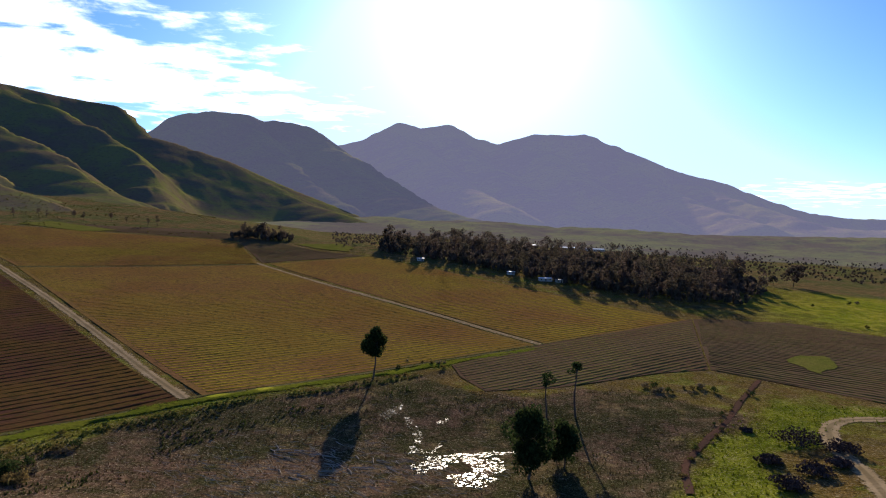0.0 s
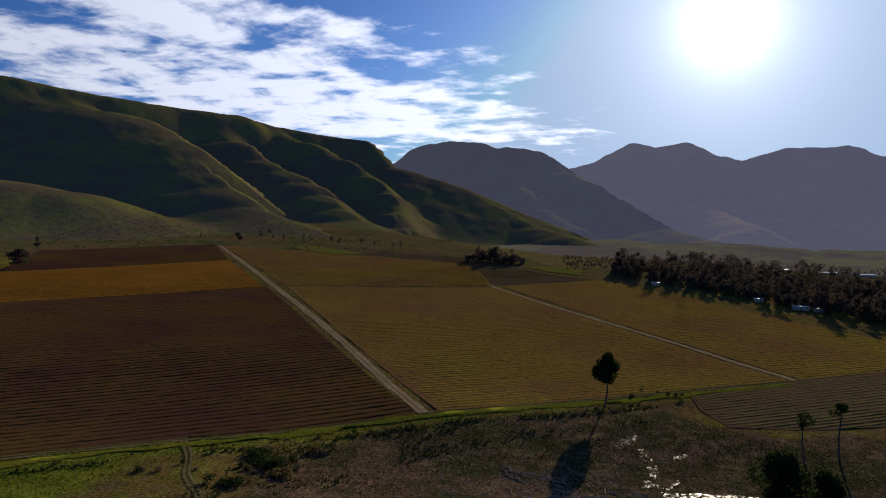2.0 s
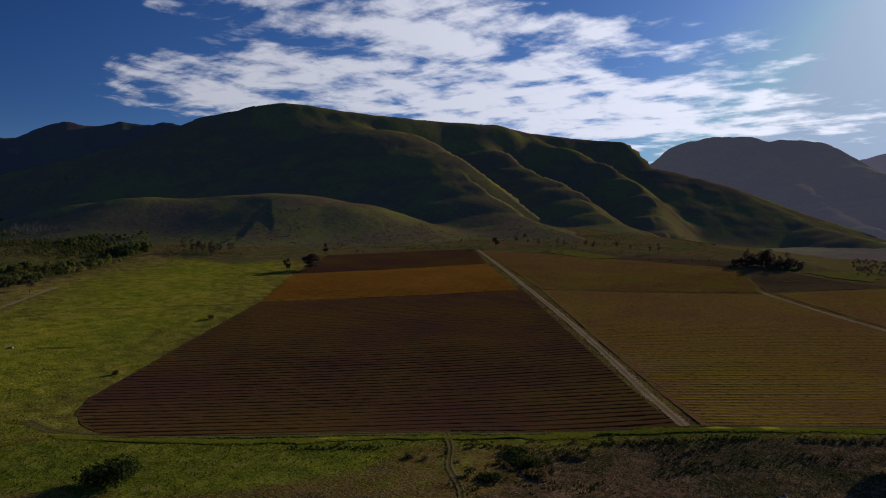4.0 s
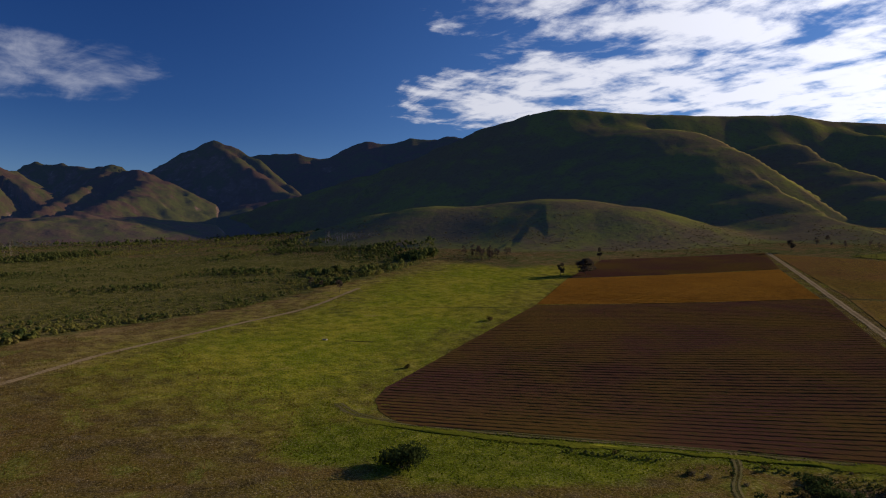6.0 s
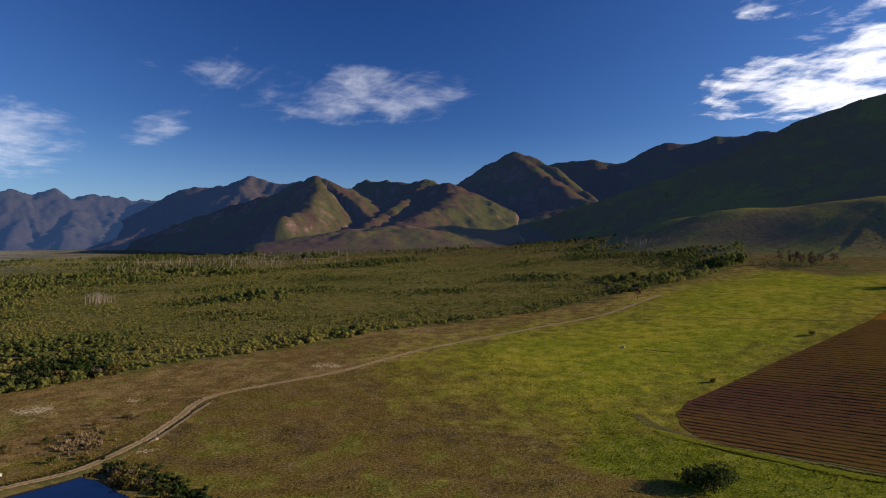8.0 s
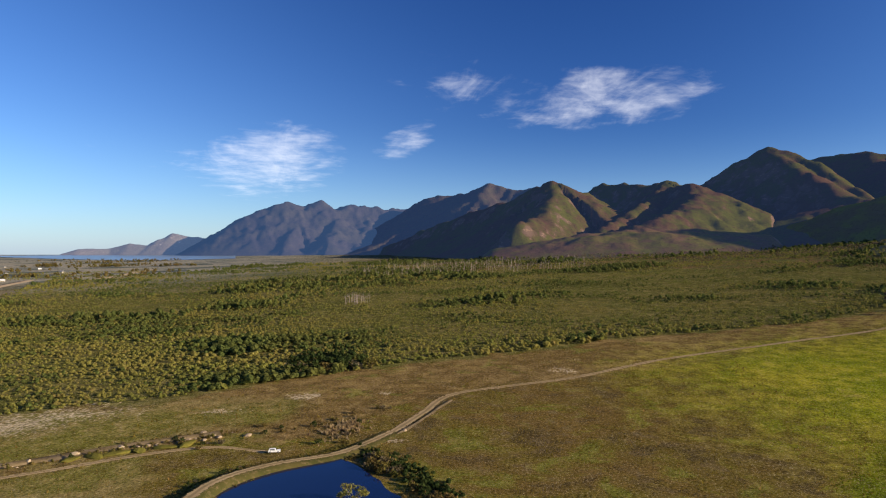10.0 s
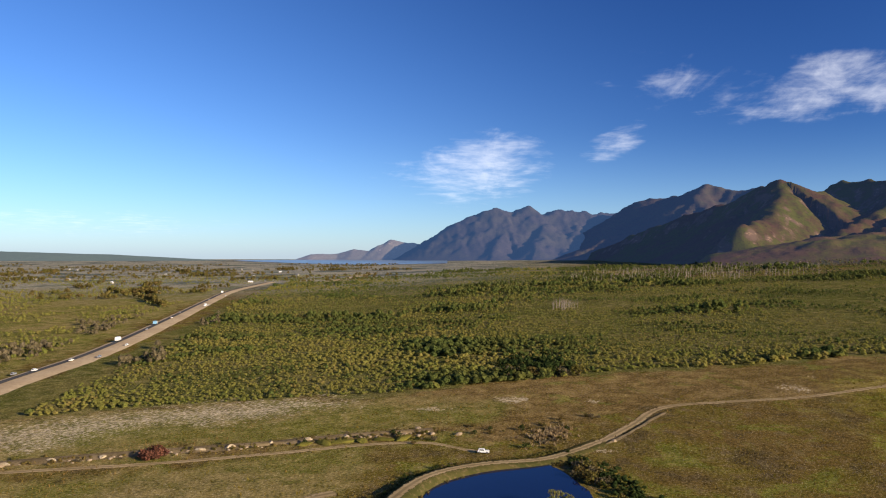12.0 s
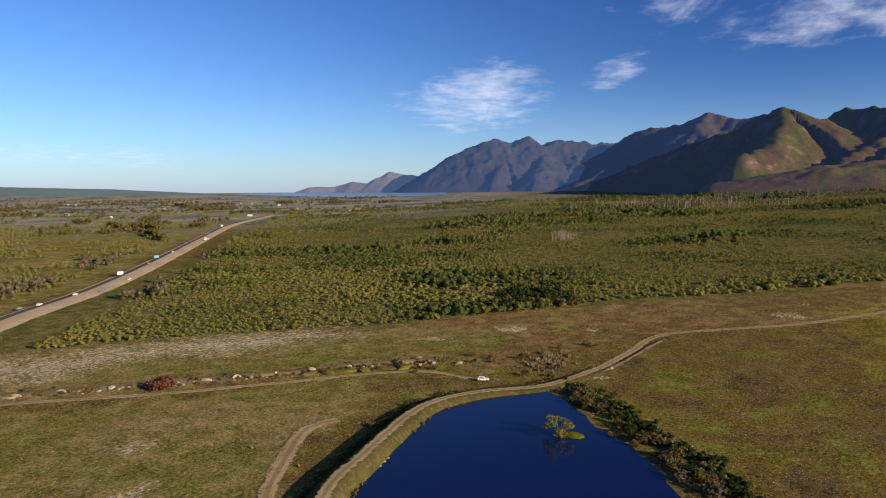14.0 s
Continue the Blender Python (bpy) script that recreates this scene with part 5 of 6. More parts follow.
under = spread_points(9000, (330, 760), (62, 153), 1.0, rng)
under = under[(inside(under[:, 0] + 5 * fbm(under[:, 0], under[:, 1], 40, 2, 3), under[:, 1], WOODLAND) > 1) & clear_of_road(under, 40)]
thicket("wattle_thicket", under, rng.uniform(1.1, 2.0, len(under)), 12, 0.2, WATTLE_LEAF, "young wattle filling the gaps in the thicket", 13, 0.9)


def tufts(name, places, high, mat, label, seed, blades=5):
    rng = np.random.default_rng(seed)
    n = len(places)
    z = ground(places[:, 0], places[:, 1])
    c = np.repeat(np.c_[places, z], blades, 0)
    h = np.repeat(high, blades) * rng.uniform(0.5, 1.2, n * blades)
    ang = rng.uniform(0, 6.283, n * blades)
    d = np.c_[np.cos(ang), np.sin(ang), np.zeros(n * blades)]
    side = np.c_[-np.sin(ang), np.cos(ang), np.zeros(n * blades)]
    tip = c + d * (h * rng.uniform(0.2, 0.9, n * blades))[:, None] + np.array([0, 0, 1.0]) * h[:, None]
    v = np.stack([c - side * h[:, None] * 0.4 - [0, 0, 0.1], c + side * h[:, None] * 0.4 - [0, 0, 0.1], tip], 1).reshape(-1, 3)
    ob = mesh_object(name, v, np.arange(len(v)).reshape(-1, 3), mat)
    return tagged(ob, label, "grass", kind="stuff")


def in_zone(n, box, polys, rng, outside=()):
    p = np.c_[rng.uniform(box[0], box[1], n), rng.uniform(box[2], box[3], n)]
    ok = np.max([inside(p[:, 0], p[:, 1], q) for q in polys], 0) > 0
    for q in outside:
        ok &= inside(p[:, 0], p[:, 1], q) < 0
    return p[ok]


MARSH_TUFT = material("marsh_sedge", ((0.065, 0.07, 0.02), (0.125, 0.07, 0.04), (0.13, 0.11, 0.05)), (0.04, 0.4), bump=0.0, island=0.9, leafy=True)
LUSH_TUFT = material("lush_grass", ((0.13, 0.16, 0.012), (0.17, 0.18, 0.015), (0.09, 0.11, 0.012)), (0.04, 0.4), bump=0.0, island=0.7, leafy=True)
p = in_zone(28000, (-150, 150, 90, 340), (MARSH,), rng)
tufts("sedge", p, rng.uniform(0.15, 0.55, len(p)), MARSH_TUFT, "dark brown sedge tussocks of the wet marsh", 21)
p = in_zone(40000, (-310, 240, 60, 390), (LUSH_LEFT, LUSH_RIGHT), rng)
tufts("grass", p, rng.uniform(0.25, 0.7, len(p)), LUSH_TUFT, "rank bright green grass along the track", 22)
p = in_zone(120000, (-560, 60, -330, 120), (((-60, -270), (-290, -200), (-420, -90), (-500, 0), (-440, 60), (-260, 100), (-200, 40), (-170, -20), (-200, -70), (-235, -95), (-200, -122), (-150, -118), (-100, -90)),), rng)
tufts("grass", p, rng.uniform(0.15, 0.5, len(p)) * (1 + (rng.random(len(p)) > 0.97)), TUFT, "olive and straw veld grass tufts", 23, 3)

DARK_SEDGE = material("dark_sedge", ((0.035, 0.05, 0.014), (0.055, 0.055, 0.018), (0.05, 0.065, 0.016)), (0.06, 0.5), bump=0.0, island=0.9, leafy=True)
p = in_zone(9000, (-150, 0, 140, 310), (((-136, 211.2), (-99, 257.8), (-16, 314), (-2, 300.1), (-64.3, 251.9), (-97.5, 210.6), (-99.6, 157.2), (-128, 158)),), rng)
p = p[fbm(p[:, 0], p[:, 1], 14.0, 2, 19) > -0.15]
tufts("sedge", p, rng.uniform(0.4, 1.0, len(p)), DARK_SEDGE, "dense dark green sedge below the field edge", 28, 4)
hedge = smooth_line(((-190, 152), (-153, 189), (-92.6, 261.3), (-40.1, 293.5), (-8, 318)), 1.0)
p = np.array([(q.x, q.y) for q in hedge])
p = np.repeat(p, 2, 0) + rng.normal(0, 0.9, (2 * len(p), 2))
p = p[fbm(p[:, 0], p[:, 1], 22.0, 2, 23) > -0.2]
thicket("bramble_hedge", p, rng.uniform(0.5, 1.25, len(p)), 14, 0.2, DARK_WATTLE, "low dark bramble hedge along the green verge", 29, 0.9)

# dead trees
def dead_stand(places, high, label, seed):
    rng = np.random.default_rng(seed)
    verts, faces, n = [], [], 0
    for x, y in places:
        z, h = float(ground(x, y)), high * rng.uniform(0.6, 1.2)
        for k in range(4):
            a = rng.uniform(0, 6.283)
            lean = 0.0 if k == 0 else 0.28 * h
            z0 = z - 0.2 if k == 0 else z + h * rng.uniform(0.3, 0.7)
            top = np.array([x + lean * math.cos(a), y + lean * math.sin(a), z + h * (1.0 if k == 0 else rng.uniform(0.75, 1.0))])
            w = 0.024 * h if k == 0 else 0.011 * h
            for i in range(3):
                verts.append((x + w * math.cos(2.09 * i), y + w * math.sin(2.09 * i), z0))
            verts.append(top)
            faces += [(n, n + 1, n + 3), (n + 1, n + 2, n + 3), (n + 2, n, n + 3)]
            n += 4
    return tagged(mesh_object("dead_trees", verts, faces, DEAD_WOOD), label, "dead trees", kind="stuff")


p = np.stack(polar(rng.uniform(93, 111, 330), rng.uniform(1150, 1450, 330)), -1)
dead_stand(p, 13, "pale bare trunks of burnt trees across the plantation", 3)
p = np.stack(polar(rng.normal(111.5, 0.5, 40), rng.normal(760, 12, 40)), -1)
dead_stand(p, 11, "small stand of pale dead trees in the thicket", 4)
p = np.stack(polar(rng.uniform(65, 71, 200), rng.uniform(1130, 1250, 200)), -1)
dead_stand(p, 17, "bare grey trunks of burnt trees below the mountain", 5)

p = in_zone(4200, (-90, 335, 545, 985), (FOREST,), rng)
thicket("gum_understorey", p, rng.uniform(3.0, 6.5, len(p)), 14, 0.2, GUM_LEAF, "dense dark undergrowth and crowns of the farm wood", 31, 1.55)
p = np.c_[rng.uniform(-250, -178, 75), 836 + rng.normal(0, 9, 75)]
thicket("gum_understorey", p, rng.uniform(3.5, 6.0, len(p)), 14, 0.2, GUM_LEAF, "dark clump of gum trees above the vineyards", 39, 1.5)
p = np.stack(polar(rng.uniform(-38, -13, 900), rng.uniform(950, 1500, 900)), -1)
thicket("tree_belt", p, rng.uniform(1.2, 3.4, len(p)), 14, 0.3, GUM_LEAF, "dark belts of trees below the far range", 32, 1.4)
p = np.stack(polar(rng.uniform(-16, 9, 1500), rng.uniform(820, 1500, 1500)), -1)
p = p[inside(p[:, 0], p[:, 1], FOREST) < 0]
thicket("tree_belt", p, rng.uniform(1.5, 4.0, len(p)), 12, 0.22, GUM_LEAF, "dark scrub and trees below the far range", 33, 1.3)
# scrub on the foothills and below the folded mountains
p = spread_points(9000, (840, 1750), (18, 72), 1.0, rng)
p = p[(land(p[:, 0], p[:, 1]) - ground(p[:, 0], p[:, 1]) < 40) & (fbm(p[:, 0], p[:, 1], 90.0, 3, 61) > 0.08) & (inside(p[:, 0], p[:, 1], ((-640, 575), (-574, 775), (-240, 815), (-235, 700), (-460, 400))) < 0)]
thicket("hillside_scrub", p, rng.uniform(0.7, 2.6, len(p)), 12, 0.24, SHRUB_LEAF, "dark olive scrub on the foothills", 37, 0.8)
p = spread_points(6000, (1250, 1850), (70, 108), 1.0, rng)
p = p[(fbm(p[:, 0], p[:, 1], 160.0, 3, 63) > -0.1) & (land(p[:, 0], p[:, 1]) - ground(p[:, 0], p[:, 1]) < 9.0)]
thicket("burnt_scrub", p, rng.uniform(1.4, 4.2, len(p)), 12, 0.24, DRY_LEAF, "grey-brown burnt scrub below the folded mountains", 38, 1.0)
# scrub and tree lines of the open plain beyond the highway
p = spread_points(11000, (420, 1900), (127, 156), 1.0, rng)
p = p[(inside(p[:, 0], p[:, 1], WOODLAND) < -22) & (fbm(p[:, 0], p[:, 1], 110.0, 3, 44) + 0.35 * np.sin(np.hypot(p[:, 0], p[:, 1]) / 60) > 0.0)]
p = p[clear_of_road(p)]
thicket("wattle_thicket", p, rng.uniform(1.2, 3.2, len(p)), 12, 0.2, WATTLE_LEAF, "olive scrub and tree lines on the plain", 34, 1.3)


belts = []
for k in range(46):
    a0, r0, n = rng.uniform(124, 155), 950 * (3.2 ** rng.random()), int(rng.integers(14, 60))
    da, dr = rng.uniform(1.0, 6.0), rng.normal(0, 90)
    t = rng.random(n) - 0.5
    belts.append(np.stack(polar(a0 + da * t + rng.normal(0, 0.05, n), r0 + dr * t + rng.normal(0, 8, n)), -1))
p = np.concatenate(belts)
p = p[inside(p[:, 0], p[:, 1], WOODLAND) < -30]
p = p[clear_of_road(p)]
thicket("tree_belt", p, rng.uniform(3.5, 8.5, len(p)), 10, 0.3, SHRUB_LEAF, "dark shelter belts of trees across the far plain", 35, 1.2)
p = np.concatenate([np.stack(polar(rng.uniform(139, 149, 260), rng.uniform(640, 800, 260)), -1), np.stack(polar(rng.uniform(143, 155, 300), rng.uniform(470, 600, 300)), -1)])
p = p[(fbm(p[:, 0], p[:, 1], 70.0, 2, 12) > -0.25) & clear_of_road(p)]
thicket("scrub", p, rng.uniform(2.2, 4.4, len(p)), 14, 0.16, DRY_LEAF, "grey-brown scrub beyond the highway", 36, 1.4)


# ---------------------------------------------------------------- water in the marsh
for k, (x, y, a, b, turn) in enumerate(((-17.8, 269.7, 5, 1.6, 1.2), (-9.7, 258.3, 4, 1.1, 1.9), (-6.6, 246, 5, 1.2, 1.7), (-4.5, 236.5, 4.5, 3, 0.4), (-1.1, 222.6, 6, 3, 0.9), (10.2, 230, 8, 2.6, 0.2), (14.8, 222.6, 5, 4, 1.0), (10.2, 209, 5, 3.5, 0.5), (22.5, 234.5, 6, 1.4, 0.1), (40.6, 232.2, 4, 1.2, 0.2), (-32.6, 252.2, 3, 1, 0.6), (2.1, 262.2, 2.2, 0.9, 0.8))):
    a, b = a * 1.4, b * 1.5
    ring = []
    for i in range(22):
        w = 6.2832 * i / 22
        q = 1 + 0.45 * float(value_noise(np.float64(2.2 * math.cos(w) + 9 * k), np.float64(2.2 * math.sin(w)), 60))
        u, v = a * q * math.cos(w), b * q * math.sin(w)
        ring.append((x + u * math.cos(turn) - v * math.sin(turn), y + u * math.sin(turn) + v * math.cos(turn)))
    tagged(patch("puddle", ring, PUDDLE, 0.16, 3.0, 0.8), "shallow puddle glinting among marsh sedge", "puddle", kind="structure")


edge = smooth_line(DAM, 1.0)
p = []
for k in range(1100):
    i = int(rng.integers(1, len(edge) - 20))
    t = (edge[i + 1] - edge[i - 1]).normalized()
    off = rng.choice((-1, 1)) * rng.uniform(5.0, 7.4)
    p.append((edge[i].x + t.y * off, edge[i].y - t.x * off))
p = np.array(p)
p = p[inside(p[:, 0], p[:, 1], POND) < 1.0]
thicket("bank_scrub", p, rng.uniform(0.35, 1.1, len(p)), 12, 0.24, SHRUB_LEAF, "low dark scrub along the foot of the dam wall", 45, 1.0)


# ---------------------------------------------------------------- stones and logs
def boulder(seed, mat):
    bm = bmesh.new()
    bmesh.ops.create_icosphere(bm, subdivisions=2, radius=1.0)
    for v in bm.verts:
        n = noise.noise(v.co * 1.3 + Vector((seed * 3.1, 0, 0)))
        v.co *= 1 + 0.45 * n
        v.co.x, v.co.z = v.co.x * 1.35, max(v.co.z * 0.55, -0.35)
    me = bpy.data.meshes.new("boulder")
    bm.to_mesh(me)
    bm.free()
    me.materials.append(mat)
    return me


STONE = material("pale_sandstone", ((0.36, 0.28, 0.19), (0.28, 0.21, 0.14), (0.15, 0.12, 0.08)), (0.3, 2.5))
stones = [boulder(k, STONE) for k in range(6)]
ridge = smooth_line(((-108, -262), (-125, -243), (-160, -214), (-187, -190), (-212, -172), (-239, -148)), 2.0)
rng = np.random.default_rng(8)
for k in range(120):
    q = ridge[rng.integers(len(ridge))]
    x, y = q.x + rng.normal(0, 2.2), q.y + rng.normal(0, 2.2)
    ob = tagged(new("boulder", stones[k % 6]), "pale sandstone boulder on the rubble ridge", "boulder", "boulders of the rubble ridge")
    ob.matrix_basis = Matrix.Translation(at(x, y, 0.15)) @ Matrix.Rotation(rng.uniform(0, 6), 4, "Z") @ Matrix.Scale(rng.uniform(0.2, 0.8) * (1.7 if k % 8 == 0 else 1), 4)
for x, y, sc in ((-239, -138, 1.3), (-234, -147, 1.0), (-229, -150, 0.8), (-262, -83, 1.0), (-141, -103.5, 0.5), (-138, -102.5, 0.4), (-143.5, -104, 0.4)):
    ob = tagged(new("boulder", stones[int(sc * 10) % 6]), "large pale sandstone boulder beside the track", "boulder")
    ob.matrix_basis = Matrix.Translation(at(x, y, 0.3)) @ Matrix.Scale(sc, 4)
mound = ribbon("rubble_ridge", ((-100, -268), (-125, -245), (-160, -216), (-187, -192), (-212, -174), (-239, -150)), ((-4, -0.1), (-2.2, 0.5), (-0.5, 1.1), (1.6, 0.4), (4, -0.1)),
               material("rubble_earth", ((0.15, 0.11, 0.06), (0.2, 0.15, 0.09), (0.09, 0.07, 0.03)), (0.15, 1.0)), 2.0, 0.6)
tagged(mound, "low brown ridge of earth and rubble along the track", "rubble ridge")
scatter(((-108, -262), (-125, -243), (-160, -214), (-187, -190), (-212, -172), (-239, -148)), 26, 2.6, 0.3, 0.85)
p = np.array([(q.x, q.y) for q in ridge])[rng.integers(len(ridge), size=240)] + rng.normal(0, 3.0, (240, 2))
thicket("bank_scrub", p, rng.uniform(0.4, 1.4, 240), 14, 0.24, SHRUB_LEAF, "low olive scrub along the rubble ridge", 46, 0.95)
scatter(((-205, -180), (-239, -150), (-258, -128)), 14, 3.0, 0.3, 1.0)

MOUND = material("grassy_mound", ((0.13, 0.12, 0.025), (0.16, 0.14, 0.03), (0.09, 0.08, 0.025)), (0.3, 1.5))
hump = boulder(21, MOUND)
for k, (x, y) in enumerate(((-196, -179), (-201, -174), (-206, -169), (-211, -164), (-217, -158), (-223, -153))):
    ob = tagged(new("grassy_mound", hump), "low heap of earth grown over with grass", "mound", "heaps of earth beside the track")
    ob.matrix_basis = Matrix.Translation(at(x, y, 0.3)) @ Matrix.Rotation(1.3 * k, 4, "Z") @ Matrix.Diagonal((2.6 + 0.6 * (k % 3), 2.2, 1.1 + 0.3 * (k % 2), 1))
PALE_SPOIL = material("pale_spoil", ((0.5, 0.41, 0.29), (0.4, 0.31, 0.2), (0.22, 0.17, 0.11)), (0.3, 1.6))
heap = boulder(33, PALE_SPOIL)
for k in range(10):
    q = ridge[int((0.06 + 0.8 * k / 10) * len(ridge))]
    ob = tagged(new("spoil_heap", heap), "pale heap of dug sand and stone", "spoil heap", "spoil heaps of the rubble ridge")
    ob.matrix_basis = Matrix.Translation(at(q.x + rng.normal(0, 1.2), q.y + rng.normal(0, 1.2), 0.5)) @ Matrix.Rotation(rng.uniform(0, 6), 4, "Z") @ Matrix.Diagonal((rng.uniform(0.9, 2.2), rng.uniform(0.7, 1.3), rng.uniform(0.8, 1.7), 1))
bank_line = smooth_line(((-229, -90), (-214, -70), (-194, -53), (-174, -32), (-152, -15)), 1.0)
p = np.array([(q.x, q.y) for q in bank_line])[rng.integers(len(bank_line), size=300)] + rng.normal(0, 2.3, (300, 2)) + [-3.0, 3.0]
thicket("bank_scrub", p, rng.uniform(0.7, 2.0, 300), 14, 0.24, PINE_LEAF, "dark dense scrub on the bank of the dam", 47, 1.0)
BANK_EARTH = track_material("crumbling_earth", ((0.12, 0.09, 0.05), (0.2, 0.15, 0.09), (0.06, 0.05, 0.025)))
cut = ribbon("earth_bank", ((-256, -84.2), (-268, -82.5), (-283, -81), (-300, -79.5), (-316, -77.2)), ((-1.3, 0.0), (-0.7, 0.5), (0.2, 0.55), (1.2, 0.0)), BANK_EARTH, 1.5, 0.7)
tagged(cut, "pale crumbling earth bank beside the track", "earth bank")
p = np.c_[rng.normal(-259, 7, 260), rng.normal(-107, 3.5, 260)]
tufts("reeds", p, rng.uniform(0.7, 1.5, len(p)), material("dry_reeds", ((0.36, 0.27, 0.15), (0.3, 0.21, 0.11), (0.24, 0.18, 0.09)), (0.1, 0.8), bump=0.0, island=0.6, leafy=True), "pale dry reeds in the hollow by the track", 27, 6)

LOG = material("weathered_log", ((0.5, 0.43, 0.34), (0.42, 0.35, 0.27), (0.3, 0.25, 0.19)), (0.5, 4.0))
for k in range(30):
    x, y = -34 + rng.normal(0, 12), 223 + rng.normal(0, 8)
    bm = bmesh.new()
    n, a = rng.uniform(3.5, 8), rng.normal(-0.7, 0.5)
    tube(bm, [(-n / 2, 0, 0.15), (0, rng.normal(0, 0.2), 0.25), (n / 2, rng.normal(0, 0.3), 0.3)], (0.15, 0.13, 0.08), 7)
    me = bpy.data.meshes.new("fallen_log")
    bm.to_mesh(me)
    bm.free()
    me.materials.append(LOG)
    ob = tagged(new("fallen_log", me), "weathered pale log lying in the marsh", "log", "fallen logs")
    ob.matrix_basis = Matrix.Translation(at(x, y, 0.1)) @ Matrix.Rotation(a, 4, "Z")

STRAW_MAT = material("flattened_reeds", ((0.42, 0.36, 0.24), (0.34, 0.28, 0.18), (0.22, 0.17, 0.1)), (0.2, 1.5), bump=0.0, island=0.6)
n = 900
spot = np.c_[rng.normal(-34, 28, n), rng.normal(214, 14, n)]
ang, size = rng.normal(-0.7, 0.45, n), rng.uniform(0.8, 2.6, n)
run, wide = np.c_[np.cos(ang), np.sin(ang)] * size[:, None], np.c_[-np.sin(ang), np.cos(ang)] * 0.06
z = ground(spot[:, 0], spot[:, 1]) + 0.22
v = np.stack([np.c_[spot - run - wide, z], np.c_[spot - run + wide, z + 0.05], np.c_[spot + run + wide, z + 0.25], np.c_[spot + run - wide, z + 0.2]], 1).reshape(-1, 3)
tagged(mesh_object("flattened_reeds", v, np.arange(len(v)).reshape(-1, 4), STRAW_MAT), "pale straw-coloured reeds lying flat in the marsh", "reeds", kind="stuff")

# islet in the pond
islet = tagged(new("islet"), "small grassy islet with a half-bare tree in the pond", "islet")
islet.matrix_basis = Matrix.Translation((-184, -69, 0.3))
bm = bmesh.new()
bmesh.ops.create_icosphere(bm, subdivisions=3, radius=1.0)
for v in bm.verts:
    v.co *= 1 + 0.25 * noise.noise(v.co * 2)
    v.co.x, v.co.y, v.co.z = v.co.x * 2.6, v.co.y * 3.4, max(v.co.z * 0.8, -0.2)
part("mound", bm, LUSH_TUFT, islet, "bright green grassy mound")
bm = bmesh.new()
rng = np.random.default_rng(17)
tips = []
for k in range(12):
    a = 0.53 * k
    end = (2.4 + 3.4 * math.cos(a), -3.4 + 3.4 * math.sin(a), rng.uniform(2.4, 5.2))
    tube(bm, ((2.2, -3.0, -0.3), (2.3 + 1.1 * math.cos(a), -3.2 + 1.1 * math.sin(a), end[2] * 0.45), end), (0.22, 0.13, 0.03), 5)
    tips.append((*end, 1.25, 0.8))
part("trunk", bm, DEAD_WOOD, islet, "pale grey bare branches")
v, f = leaf_cloud(tips + [(2.2, -2.6, 0.8, 2.2, 0.9)], 1500, 0.24, rng)
mesh_object("foliage", v, f, WATTLE_LEAF, islet)


# ---------------------------------------------------------------- vehicles
def glossy(name, colour, rough=0.3, metal=0.0):
    m = bpy.data.materials.new(name)
    m.use_nodes = True
    N = Nodes(m.node_tree)
    skin = N.add("ShaderNodeBsdfPrincipled")
    dust = N.noise(N.add("ShaderNodeTexCoord").outputs["Object"], 3.0, 4.0)
    N.put(skin.inputs["Base Color"], N.mix(N.ramp(dust, 0.5, 0.8), colour, tuple(0.75 * c + 0.05 for c in colour)))
    skin.inputs["Roughness"].default_value, skin.inputs["Metallic"].default_value = rough, metal
    N.put(N.add("ShaderNodeOutputMaterial").inputs[0], skin.outputs[0])
    return m


CAR_WHITE, CAR_GREY, CAR_BLUE = glossy("white_car_paint", (0.78, 0.78, 0.77)), glossy("grey_car_paint", (0.25, 0.26, 0.28)), glossy("blue_tarpaulin", (0.2, 0.4, 0.6), 0.6)
DARK_GLASS, RUBBER, STEEL = glossy("dark_car_glass", (0.015, 0.018, 0.02), 0.06), glossy("tyre_rubber", (0.02, 0.02, 0.02), 0.85), glossy("wheel_steel", (0.5, 0.5, 0.5), 0.35, 0.9)
RED_GLASS = glossy("red_lamp_glass", (0.4, 0.02, 0.02), 0.2)


def block(bm, lo, hi, taper=(0, 0, 0, 0), bevel=0.06):
    """A bevelled box; taper draws in the top at the back, front and both sides."""
    b0, b1, s0, s1 = taper
    v = [bm.verts.new(q) for q in ((lo[0], lo[1], lo[2]), (hi[0], lo[1], lo[2]), (hi[0], hi[1], lo[2]), (lo[0], hi[1], lo[2]),
                                   (lo[0] + b0, lo[1] + s0, hi[2]), (hi[0] - b1, lo[1] + s0, hi[2]), (hi[0] - b1, hi[1] - s1, hi[2]), (lo[0] + b0, hi[1] - s1, hi[2]))]
    faces = [bm.faces.new([v[i] for i in q]) for q in ((3, 2, 1, 0), (4, 5, 6, 7), (0, 1, 5, 4), (1, 2, 6, 5), (2, 3, 7, 6), (3, 0, 4, 7))]
    if bevel:
        bmesh.ops.bevel(bm, geom=list({e for f in faces for e in f.edges}), offset=bevel, segments=2, affect="EDGES")


